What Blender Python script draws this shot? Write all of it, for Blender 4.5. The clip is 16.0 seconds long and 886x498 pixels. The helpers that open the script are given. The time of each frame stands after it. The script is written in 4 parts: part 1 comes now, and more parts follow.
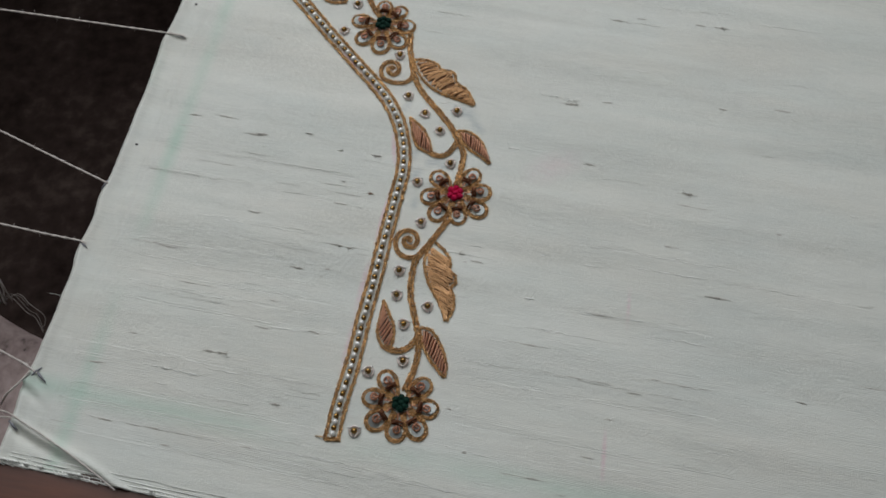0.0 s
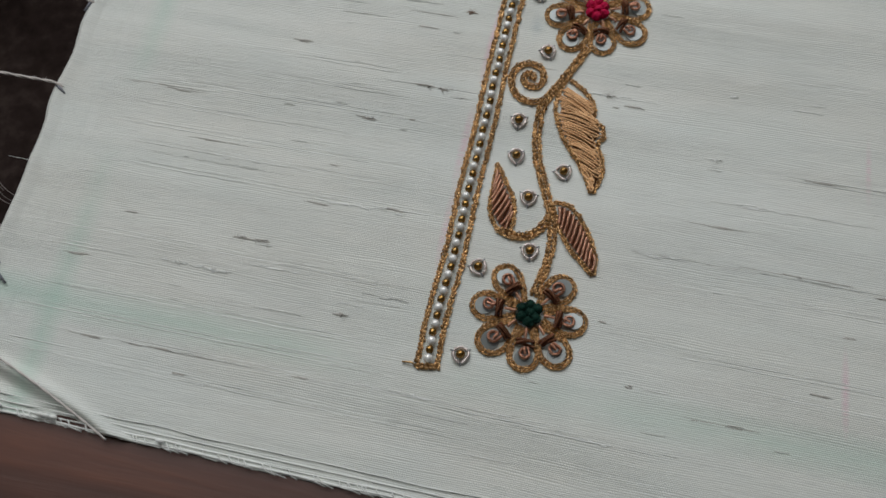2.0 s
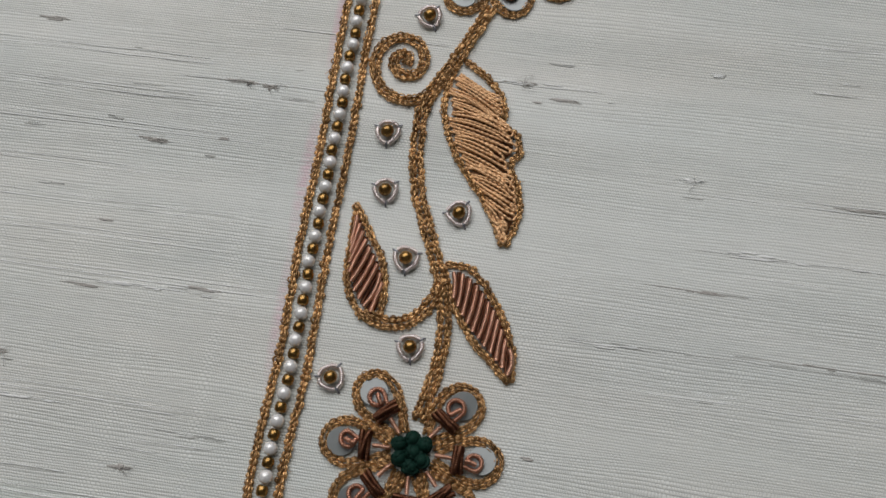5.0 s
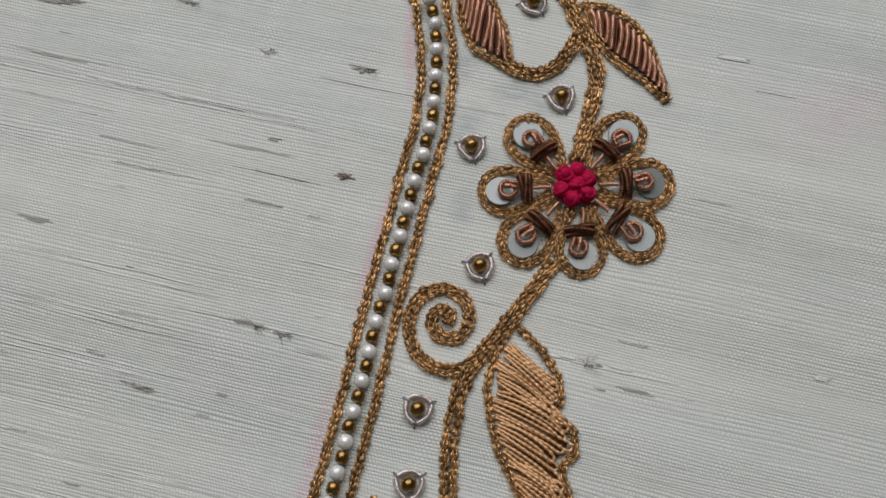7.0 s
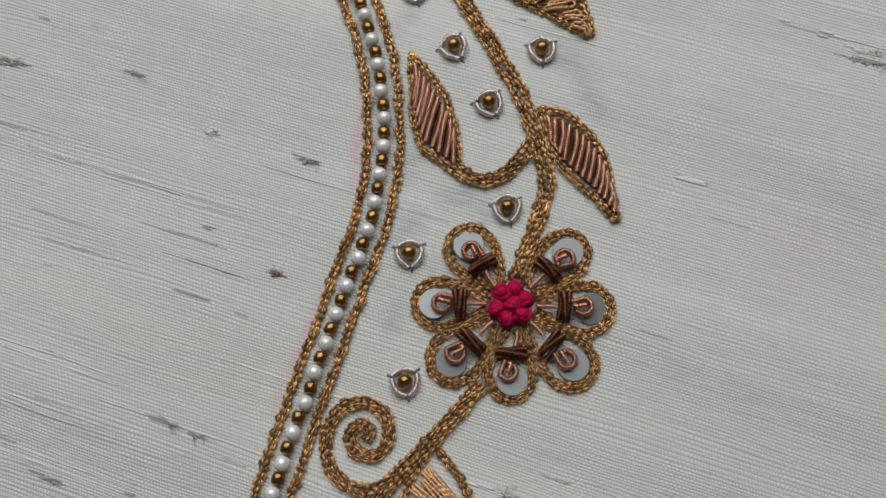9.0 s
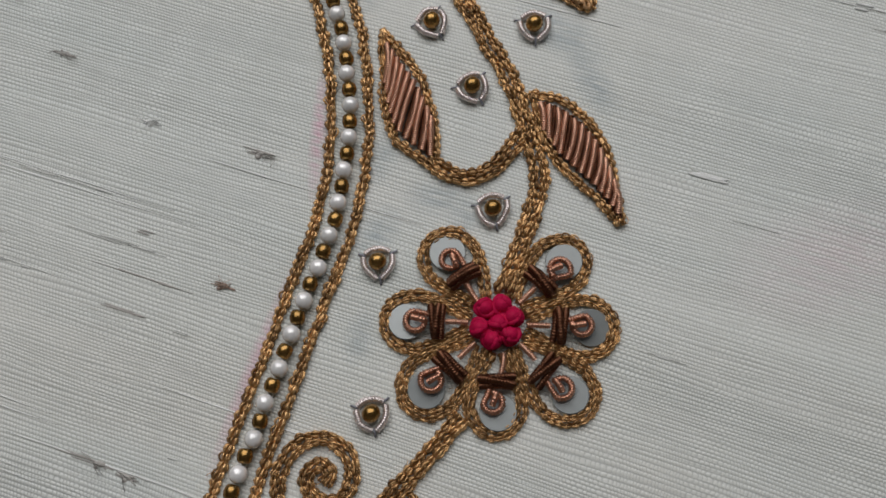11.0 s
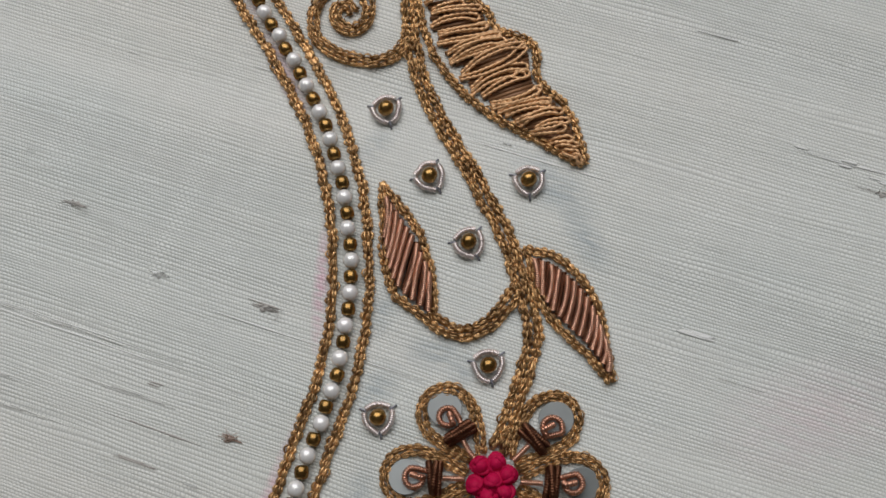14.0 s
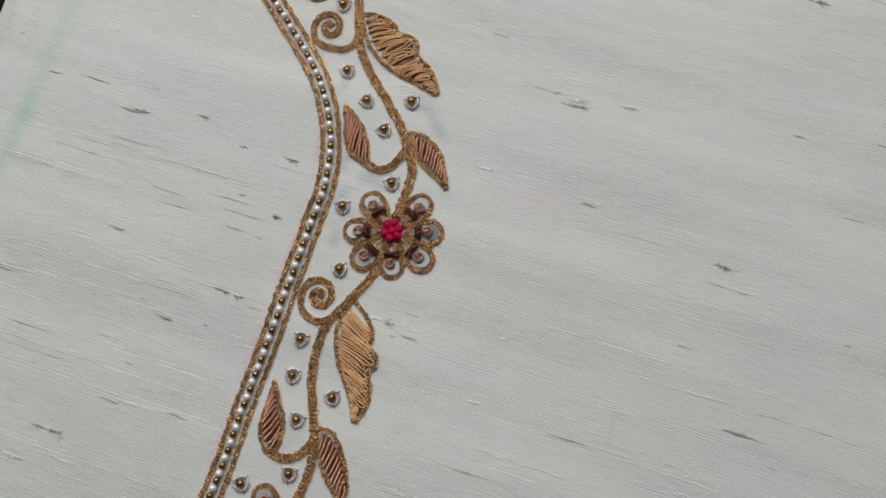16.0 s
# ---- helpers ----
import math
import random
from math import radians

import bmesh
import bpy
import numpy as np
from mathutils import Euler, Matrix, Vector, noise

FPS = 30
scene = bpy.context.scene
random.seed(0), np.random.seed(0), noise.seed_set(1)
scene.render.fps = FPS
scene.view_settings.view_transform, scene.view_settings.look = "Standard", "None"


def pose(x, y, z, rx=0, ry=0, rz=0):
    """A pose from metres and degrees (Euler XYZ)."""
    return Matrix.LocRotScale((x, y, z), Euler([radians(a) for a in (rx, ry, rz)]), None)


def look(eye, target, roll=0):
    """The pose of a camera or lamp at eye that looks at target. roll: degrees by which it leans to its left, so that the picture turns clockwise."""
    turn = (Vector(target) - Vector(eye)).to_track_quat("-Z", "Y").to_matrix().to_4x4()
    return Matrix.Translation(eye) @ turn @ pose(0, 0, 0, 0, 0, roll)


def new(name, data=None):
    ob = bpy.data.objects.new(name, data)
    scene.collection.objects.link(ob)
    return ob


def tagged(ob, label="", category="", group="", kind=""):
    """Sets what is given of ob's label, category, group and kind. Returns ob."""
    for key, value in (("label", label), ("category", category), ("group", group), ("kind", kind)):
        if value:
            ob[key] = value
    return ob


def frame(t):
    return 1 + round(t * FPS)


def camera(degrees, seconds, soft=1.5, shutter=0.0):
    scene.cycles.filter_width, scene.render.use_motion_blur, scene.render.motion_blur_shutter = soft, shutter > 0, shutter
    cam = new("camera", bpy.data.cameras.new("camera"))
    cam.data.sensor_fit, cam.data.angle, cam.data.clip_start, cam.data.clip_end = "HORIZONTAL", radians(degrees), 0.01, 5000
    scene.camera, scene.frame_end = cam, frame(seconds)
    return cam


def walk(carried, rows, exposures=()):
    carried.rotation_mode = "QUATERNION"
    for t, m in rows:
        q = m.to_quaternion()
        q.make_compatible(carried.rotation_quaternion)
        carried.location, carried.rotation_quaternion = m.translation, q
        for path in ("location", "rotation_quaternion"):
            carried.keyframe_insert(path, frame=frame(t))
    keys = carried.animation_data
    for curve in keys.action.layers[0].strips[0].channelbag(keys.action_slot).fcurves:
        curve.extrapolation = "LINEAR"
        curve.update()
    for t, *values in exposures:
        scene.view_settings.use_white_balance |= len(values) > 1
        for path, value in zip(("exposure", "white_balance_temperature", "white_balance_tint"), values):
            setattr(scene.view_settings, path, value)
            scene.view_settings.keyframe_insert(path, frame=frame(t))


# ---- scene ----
cam = camera(50.0, 16.0, soft=1.65)
PATH = [
    (0, 0.02237, -0.08149, 0.28486, 25.11, 2.29, -1.39),
    (0.5, 0.00902, -0.07818, 0.27542, 23.81, 3.06, -0.48),
    (1, -0.00793, -0.06767, 0.24875, 21.25, 2.92, -0.27),
    (1.5, -0.01901, -0.06075, 0.21755, 20.90, 3.65, 0.31),
    (2, -0.00552, -0.05724, 0.18782, 21.02, 3.96, -0.73),
    (2.5, 0.00846, -0.04710, 0.17094, 18.85, 5.96, -2.57),
    (3, 0.01741, -0.03224, 0.15641, 17.40, 6.81, -3.91),
    (3.2, 0.02145, -0.02643, 0.14845, 17.35, 6.65, -4.17),
    (5.3, 0.01131, -0.00103, 0.12658, 14.33, 3.66, -4.52),
    (5.5, 0.01329, 0.00378, 0.12660, 14.33, 4.16, -3.71),
    (6, 0.00700, 0.01665, 0.12145, 14.70, 3.93, -3.10),
    (6.5, 0.01056, 0.02774, 0.11992, 14.28, 3.82, -2.00),
    (7, 0.00812, 0.03472, 0.11390, 14.74, 2.71, 0.39),
    (7.5, 0.01386, 0.04798, 0.11492, 13.61, 2.54, 2.57),
    (8, 0.01636, 0.05366, 0.11607, 14.30, 2.70, 4.53),
    (8.5, 0.01818, 0.05647, 0.11055, 13.57, 2.50, 4.73),
    (9, 0.01852, 0.05256, 0.11317, 13.40, 3.06, 5.01),
    (9.2, 0.02010, 0.05498, 0.11248, 13.21, 3.11, 5.00),
    (11.3, 0.02044, 0.05723, 0.09582, 13.75, 3.41, 5.13),
    (11.5, 0.02147, 0.05742, 0.09675, 13.39, 3.73, 5.12),
    (12, 0.02021, 0.05768, 0.09630, 13.26, 3.42, 5.09),
    (12.5, 0.02037, 0.05808, 0.09580, 13.13, 3.67, 5.15),
    (13, 0.02144, 0.05905, 0.09659, 12.82, 3.67, 5.18),
    (13.5, 0.02092, 0.06160, 0.09473, 12.90, 3.63, 5.27),
    (14, 0.01988, 0.07541, 0.10485, 12.12, 3.53, 5.08),
    (14.5, 0.01498, 0.07614, 0.10923, 14.20, 2.63, 4.98),
    (15, 0.01602, 0.07043, 0.14195, 15.25, 3.81, 5.39),
    (15.5, 0.03216, 0.04697, 0.17948, 14.23, 3.23, 5.11),
    (16, 0.05497, 0.01952, 0.22047, 13.09, 4.96, 4.96),
]
walk(cam, [(t, pose(x, y, z, rx, ry, rz)) for t, x, y, z, rx, ry, rz in PATH],
     exposures=[(0, -0.14, 6600, 9), (1.5, -0.10, 6600, 9), (2.0, -0.13, 6600, 9), (2.5, -0.17, 6600, 9), (3.0, 0.01, 6660, 11), (5.5, -0.07, 6690, 13), (9.0, -0.10, 6690, 13), (11.5, -0.24, 6690, 13), (13.0, -0.22, 6690, 13), (14.0, -0.06, 6690, 13), (15.0, 0.07, 6690, 13), (16, 0.06, 6680, 12)])

# ---- light: an unseen window, added close by so its light falls off southward ----
world = bpy.data.worlds.new("sky")
scene.world = world
world.use_nodes = True
wn = world.node_tree
sky = wn.nodes.new("ShaderNodeTexSky")
sky.sky_type, sky.sun_disc, sky.sun_elevation, sky.sun_rotation = "NISHITA", False, radians(40), radians(150)
wn.links.new(sky.outputs[0], wn.nodes["Background"].inputs[0])
wn.nodes["Background"].inputs[1].default_value = 0.1
WINDOW_POWER = 8.15
lamp = bpy.data.lights.new("window_daylight", "AREA")
lamp.shape, lamp.size, lamp.size_y, lamp.energy, lamp.color = "RECTANGLE", 1.15, 0.8, WINDOW_POWER, (0.985, 0.98, 0.99)
lamp_ob = new("window_daylight", lamp)
lamp_ob.matrix_world = look((-0.08, 0.54, 0.74), (0, 0, 0.2))

CM = 0.01
rng = random.Random(7)


# ---- materials ----
def material(name):
    m = bpy.data.materials.new(name)
    m.use_nodes = True
    return m, m.node_tree.nodes, m.node_tree.links, m.node_tree.nodes["Principled BSDF"]


def node(nodes, kind, **values):
    n = nodes.new(kind)
    for key, value in values.items():
        n.inputs[key].default_value = value
    return n


def ramp(nodes, stops):
    r = nodes.new("ShaderNodeValToRGB")
    while len(r.color_ramp.elements) < len(stops):
        r.color_ramp.elements.new(0.5)
    for e, (at, colour) in zip(r.color_ramp.elements, stops):
        e.position, e.color = at, (*colour, 1)
    return r


def math_node(nodes, links, op, a, b=0.0, c=0.0, clamp=False):
    n = nodes.new("ShaderNodeMath")
    n.operation, n.use_clamp = op, clamp
    for i, v in enumerate((a, b, c)):
        if isinstance(v, (int, float)):
            n.inputs[i].default_value = v
        else:
            links.new(v, n.inputs[i])
    return n.outputs[0]


def mixed(nodes, links, fac, a, b):
    n = nodes.new("ShaderNodeMix")
    n.data_type = "RGBA"
    if isinstance(fac, (int, float)):
        n.inputs[0].default_value = fac
    else:
        links.new(fac, n.inputs[0])
    for slot, v in ((6, a), (7, b)):
        if isinstance(v, tuple):
            n.inputs[slot].default_value = (*v, 1)
        else:
            links.new(v, n.inputs[slot])
    return n.outputs[2]


def thread_material(name, dark, light, metallic, rough, grain=9000.0, bump=0.6, sheen=0.0, island=0.5):
    """Spun or metal-wrapped thread: colour varies from stitch to stitch and with a fine grain."""
    m, n, l, b = material(name)
    co = n.new("ShaderNodeTexCoord")
    geo = n.new("ShaderNodeNewGeometry")
    fine = node(n, "ShaderNodeTexNoise", Scale=grain, Detail=2.0, Roughness=0.6)
    wide = node(n, "ShaderNodeTexNoise", Scale=450.0, Detail=3.0)
    for t in (fine, wide):
        l.new(co.outputs["Object"], t.inputs["Vector"])
    f = math_node(n, l, "MULTIPLY", geo.outputs["Random Per Island"], island)
    f = math_node(n, l, "MULTIPLY_ADD", fine.outputs[0], 1.0 - island * 0.6, f)
    f = math_node(n, l, "MULTIPLY_ADD", wide.outputs[0], 0.5, f)
    f = math_node(n, l, "SUBTRACT", f, 0.3, clamp=True)
    l.new(mixed(n, l, f, dark, light), b.inputs["Base Color"])
    b.inputs["Metallic"].default_value = metallic
    r = math_node(n, l, "MULTIPLY_ADD", fine.outputs[0], 0.35, rough - 0.17)
    l.new(r, b.inputs["Roughness"])
    b.inputs["Sheen Weight"].default_value = sheen
    b.inputs["Specular IOR Level"].default_value = 0.5 if metallic else 0.25
    bp = node(n, "ShaderNodeBump", Strength=bump, Distance=0.00012)
    l.new(fine.outputs[0], bp.inputs["Height"])
    l.new(bp.outputs[0], b.inputs["Normal"])
    return m


GOLD_THREAD = thread_material("gold_zari_thread", (0.09, 0.04, 0.016), (0.86, 0.54, 0.25), 0.85, 0.38, grain=5000.0, bump=0.5, island=0.75)
COPPER_SILK = thread_material("copper_silk_thread", (0.26, 0.11, 0.042), (0.92, 0.58, 0.30), 0.45, 0.40, grain=6000.0, bump=0.4, island=0.8)
COPPER_DARK = thread_material("brown_silk_thread", (0.10, 0.045, 0.022), (0.36, 0.19, 0.09), 0.3, 0.45, grain=6000.0, bump=0.4)
COPPER_PURL = thread_material("copper_coil_wire", (0.44, 0.20, 0.12), (0.90, 0.56, 0.40), 0.9, 0.34, bump=0.15, island=0.3)
CURL_WIRE = thread_material("deep_copper_coil_wire", (0.28, 0.105, 0.06), (0.80, 0.44, 0.30), 0.92, 0.30, bump=0.15, island=0.3)
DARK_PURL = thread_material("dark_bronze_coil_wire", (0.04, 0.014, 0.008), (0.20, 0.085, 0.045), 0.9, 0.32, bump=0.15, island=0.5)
SILVER_PURL = thread_material("silver_rose_coil_wire", (0.66, 0.57, 0.54), (0.96, 0.89, 0.86), 0.85, 0.32, bump=0.15, island=0.3)
RUBY_THREAD = thread_material("ruby_cotton_thread", (0.28, 0.0, 0.022), (0.60, 0.001, 0.075), 0.0, 0.7, grain=5000.0, bump=0.4, sheen=0.0)
GREEN_THREAD = thread_material("bottle_green_cotton_thread", (0.0, 0.011, 0.007), (0.001, 0.036, 0.022), 0.0, 0.75, grain=5000.0, bump=0.4, sheen=0.0)
CORD = thread_material("white_cotton_cord", (0.42, 0.39, 0.37), (0.72, 0.68, 0.64), 0.0, 0.85, grain=3500.0, bump=0.7, sheen=0.2)
OLD_CORD = thread_material("grey_old_rope", (0.12, 0.108, 0.10), (0.30, 0.275, 0.26), 0.0, 0.85, grain=3000.0, bump=0.7)
SLUB_DARK = thread_material("grey_silk_slub", (0.32, 0.305, 0.28), (0.53, 0.52, 0.48), 0.0, 0.6, grain=5000.0, bump=0.12, sheen=0.2)
SLUB_PALE = thread_material("pale_silk_slub", (0.68, 0.71, 0.68), (0.84, 0.86, 0.83), 0.0, 0.5, grain=5000.0, bump=0.1, sheen=0.2)
SLUB_FAINT = thread_material("faint_grey_silk_slub", (0.50, 0.52, 0.49), (0.68, 0.70, 0.66), 0.0, 0.55, grain=5000.0, bump=0.1, sheen=0.2)
SLUB_BROWN = thread_material("brown_silk_slub", (0.28, 0.18, 0.13), (0.46, 0.37, 0.31), 0.0, 0.6, grain=5000.0, bump=0.12)
GREY_STITCH = thread_material("blue_grey_sewing_thread", (0.13, 0.14, 0.17), (0.30, 0.31, 0.34), 0.0, 0.6, grain=5000.0, bump=0.5)


def plain(name, colour, metallic, rough, coat=0.0, vary=0.15, scale=900.0, bump=0.0):
    m, n, l, b = material(name)
    co = n.new("ShaderNodeTexCoord")
    info = n.new("ShaderNodeObjectInfo")
    t = node(n, "ShaderNodeTexNoise", Scale=scale, Detail=3.0)
    l.new(co.outputs["Object"], t.inputs["Vector"])
    f = math_node(n, l, "MULTIPLY_ADD", info.outputs["Random"], 0.5, t.outputs[0])
    f = math_node(n, l, "SUBTRACT", f, 0.25, clamp=True)
    lo = tuple(c * (1 - vary) for c in colour)
    hi = tuple(min(1.0, c * (1 + vary)) for c in colour)
    l.new(mixed(n, l, f, lo, hi), b.inputs["Base Color"])
    b.inputs["Metallic"].default_value, b.inputs["Coat Weight"].default_value = metallic, coat
    b.inputs["Coat Roughness"].default_value = 0.08
    l.new(math_node(n, l, "MULTIPLY_ADD", t.outputs[0], 0.12, rough - 0.06), b.inputs["Roughness"])
    if bump:
        bp = node(n, "ShaderNodeBump", Strength=bump, Distance=0.0001)
        l.new(t.outputs[0], bp.inputs["Height"])
        l.new(bp.outputs[0], b.inputs["Normal"])
    return m


PEARL = plain("pearl_glass", (0.88, 0.90, 0.86), 0.2, 0.25, coat=1.0, vary=0.14, scale=1500.0)
GOLD_BEAD = plain("antique_gold_bead", (0.33, 0.19, 0.055), 0.9, 0.26, coat=0.2, vary=0.3)
SEQUIN = plain("clear_silver_sequin", (0.30, 0.33, 0.325), 0.28, 0.34, vary=0.08)
NYLON = plain("clear_thread", (0.55, 0.60, 0.57), 0.0, 0.35)
PIN_HOLE = plain("dark_pin_hole", (0.03, 0.03, 0.035), 0.0, 0.7)


def silk_material():
    """Pale mint raw silk: fine weave with shade coloured in between yarns, uneven weft yarns, faint chalk lines and
    tracing dust.
    """
    m, n, l, b = material("mint_raw_silk")
    co = n.new("ShaderNodeTexCoord")
    sep = n.new("ShaderNodeSeparateXYZ")
    l.new(co.outputs["Object"], sep.inputs[0])
    u, v = sep.outputs[0], sep.outputs[1]

    def streak(su, sv, detail=2.0, off=0.0):
        c = n.new("ShaderNodeCombineXYZ")
        l.new(math_node(n, l, "MULTIPLY", u, su), c.inputs[0])
        l.new(math_node(n, l, "MULTIPLY", v, sv), c.inputs[1])
        c.inputs[2].default_value = off
        t = node(n, "ShaderNodeTexNoise", Scale=1.0, Detail=detail, Roughness=0.55)
        l.new(c.outputs[0], t.inputs["Vector"])
        return t.outputs[0]

    yarn = streak(150.0, 2300.0, 1.0)
    yarn_wide = streak(75.0, 800.0, 2.0, 3.0)
    bands = streak(14.0, 160.0, 2.0, 7.0)
    specks = streak(330.0, 1500.0, 2.0, 11.0)
    cloud = streak(18.0, 22.0, 3.0, 17.0)
    ribbed = math_node(n, l, "MULTIPLY_ADD", streak(10.0, 90.0, 2.0, 23.0), 3.2, -1.1, clamp=True)
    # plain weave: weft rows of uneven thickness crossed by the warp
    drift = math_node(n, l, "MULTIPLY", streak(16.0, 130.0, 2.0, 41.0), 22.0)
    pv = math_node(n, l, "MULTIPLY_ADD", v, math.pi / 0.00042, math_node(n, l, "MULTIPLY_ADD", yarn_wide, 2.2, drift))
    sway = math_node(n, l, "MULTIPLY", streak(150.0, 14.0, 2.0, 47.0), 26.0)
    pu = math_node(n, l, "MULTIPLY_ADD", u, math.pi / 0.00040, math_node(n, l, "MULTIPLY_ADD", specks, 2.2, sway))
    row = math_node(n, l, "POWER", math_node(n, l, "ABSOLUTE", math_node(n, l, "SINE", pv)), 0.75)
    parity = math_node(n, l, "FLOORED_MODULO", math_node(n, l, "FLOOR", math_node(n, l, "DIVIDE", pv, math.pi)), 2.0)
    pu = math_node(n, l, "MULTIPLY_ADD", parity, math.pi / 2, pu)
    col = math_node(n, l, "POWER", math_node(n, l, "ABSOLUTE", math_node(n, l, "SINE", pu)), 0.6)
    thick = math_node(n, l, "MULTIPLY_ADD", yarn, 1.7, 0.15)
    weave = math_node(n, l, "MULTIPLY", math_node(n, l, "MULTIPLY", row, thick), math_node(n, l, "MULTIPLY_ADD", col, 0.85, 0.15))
    base = mixed(n, l, math_node(n, l, "MULTIPLY_ADD", bands, 1.4, -0.2, clamp=True), (0.69, 0.745, 0.70), (0.79, 0.815, 0.765))
    base = mixed(n, l, math_node(n, l, "MULTIPLY_ADD", cloud, 2.0, -0.75, clamp=True), base, (0.75, 0.775, 0.73))
    cream = math_node(n, l, "MULTIPLY_ADD", streak(9.0, 34.0, 3.0, 61.0), 3.0, -1.25, clamp=True)
    base = mixed(n, l, math_node(n, l, "MULTIPLY", cream, 0.55), base, (0.76, 0.745, 0.67))
    cool = math_node(n, l, "MULTIPLY_ADD", streak(26.0, 40.0, 3.0, 71.0), 3.2, -1.45, clamp=True)
    base = mixed(n, l, math_node(n, l, "MULTIPLY", cool, 0.3), base, (0.61, 0.695, 0.685))
    mottle = math_node(n, l, "MULTIPLY_ADD", streak(70.0, 190.0, 4.0, 53.0), 2.4, -1.0, clamp=True)
    base = mixed(n, l, math_node(n, l, "MULTIPLY", mottle, 0.14), base, (0.52, 0.56, 0.53))
    dark = math_node(n, l, "MULTIPLY_ADD", yarn_wide, 6.0, -3.9, clamp=True)
    base = mixed(n, l, math_node(n, l, "MULTIPLY", dark, 0.08), base, (0.30, 0.31, 0.29))
    spot = math_node(n, l, "MULTIPLY_ADD", specks, 9.0, -6.3, clamp=True)
    base = mixed(n, l, math_node(n, l, "MULTIPLY", spot, 0.22), base, (0.28, 0.29, 0.27))
    # shade between the yarns put into the colour, strongest where the weave dips
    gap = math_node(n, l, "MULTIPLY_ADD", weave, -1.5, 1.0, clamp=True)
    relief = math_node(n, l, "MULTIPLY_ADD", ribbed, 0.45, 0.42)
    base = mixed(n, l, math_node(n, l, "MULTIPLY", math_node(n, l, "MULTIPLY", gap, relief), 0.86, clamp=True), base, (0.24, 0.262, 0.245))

    def line(value, at, half, colour, strength, base):
        d = math_node(n, l, "ABSOLUTE", math_node(n, l, "SUBTRACT", value, at))
        f = math_node(n, l, "SUBTRACT", 1.0, math_node(n, l, "DIVIDE", d, half), clamp=True)
        f = math_node(n, l, "MULTIPLY", f, math_node(n, l, "MULTIPLY_ADD", cloud, 2.5, -0.7, clamp=True))
        return mixed(n, l, math_node(n, l, "MULTIPLY", f, strength), base, colour)

    base = line(u, 0.0178, 0.0040, (0.38, 0.60, 0.49), 0.62, base)
    base = line(v, 0.0258, 0.0055, (0.40, 0.60, 0.50), 0.6, base)

    def smear(x, y, ru, rv, turn, colour, strength, base):
        mp = n.new("ShaderNodeMapping")
        mp.vector_type = "TEXTURE"
        mp.inputs["Location"].default_value = (x, y, 0)
        mp.inputs["Rotation"].default_value = (0, 0, turn)
        mp.inputs["Scale"].default_value = (ru, rv, 1)
        l.new(co.outputs["Object"], mp.inputs["Vector"])
        g = n.new("ShaderNodeTexGradient")
        g.gradient_type = "SPHERICAL"
        l.new(mp.outputs[0], g.inputs[0])
        f = math_node(n, l, "MULTIPLY", g.outputs["Fac"], math_node(n, l, "MULTIPLY_ADD", specks, 3.0, -0.7, clamp=True))
        return mixed(n, l, math_node(n, l, "MULTIPLY", f, strength), base, colour)

    for x, y, ru, rv, turn, colour, strength in STAINS:
        p = FABRIC_FRAME.inverted() @ Vector((x * CM, y * CM, 0))
        base = smear(p.x, p.y, ru * CM, rv * CM, radians(turn) - WEFT, colour, strength, base)
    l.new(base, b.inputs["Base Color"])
    b.inputs["Roughness"].default_value = 0.47
    b.inputs["Sheen Weight"].default_value = 0.25
    rib = math_node(n, l, "MULTIPLY_ADD", yarn_wide, 0.45, math_node(n, l, "MULTIPLY", yarn, 0.3))
    h = math_node(n, l, "MULTIPLY", rib, math_node(n, l, "MULTIPLY_ADD", ribbed, 0.8, 0.2))
    h = math_node(n, l, "MULTIPLY_ADD", math_node(n, l, "MULTIPLY", weave, relief), 1.1, h)
    h = math_node(n, l, "MULTIPLY_ADD", specks, 0.5, h)
    bp = node(n, "ShaderNodeBump", Strength=0.46, Distance=0.0002)
    l.new(h, bp.inputs["Height"])
    l.new(bp.outputs[0], b.inputs["Normal"])
    return m


def wood_material():
    m, n, l, b = material("red_brown_timber")
    co = n.new("ShaderNodeTexCoord")
    mp = n.new("ShaderNodeMapping")
    mp.inputs["Scale"].default_value = (6.0, 90.0, 90.0)
    l.new(co.outputs["Object"], mp.inputs[0])
    g = node(n, "ShaderNodeTexNoise", Scale=1.0, Detail=5.0, Roughness=0.6, Distortion=0.4)
    l.new(mp.outputs[0], g.inputs["Vector"])
    w = node(n, "ShaderNodeTexNoise", Scale=45.0, Detail=4.0)
    l.new(co.outputs["Object"], w.inputs["Vector"])
    c = ramp(n, [(0.3, (0.024, 0.008, 0.005)), (0.55, (0.072, 0.022, 0.011)), (0.75, (0.17, 0.05, 0.020))])
    l.new(g.outputs[0], c.inputs[0])
    l.new(mixed(n, l, math_node(n, l, "MULTIPLY_ADD", w.outputs[0], 1.6, -0.5, clamp=True), c.outputs[0], (0.085, 0.027, 0.014)), b.inputs["Base Color"])
    b.inputs["Roughness"].default_value = 0.5
    bp = node(n, "ShaderNodeBump", Strength=0.4, Distance=0.0006)
    l.new(g.outputs[0], bp.inputs["Height"])
    l.new(bp.outputs[0], b.inputs["Normal"])
    return m


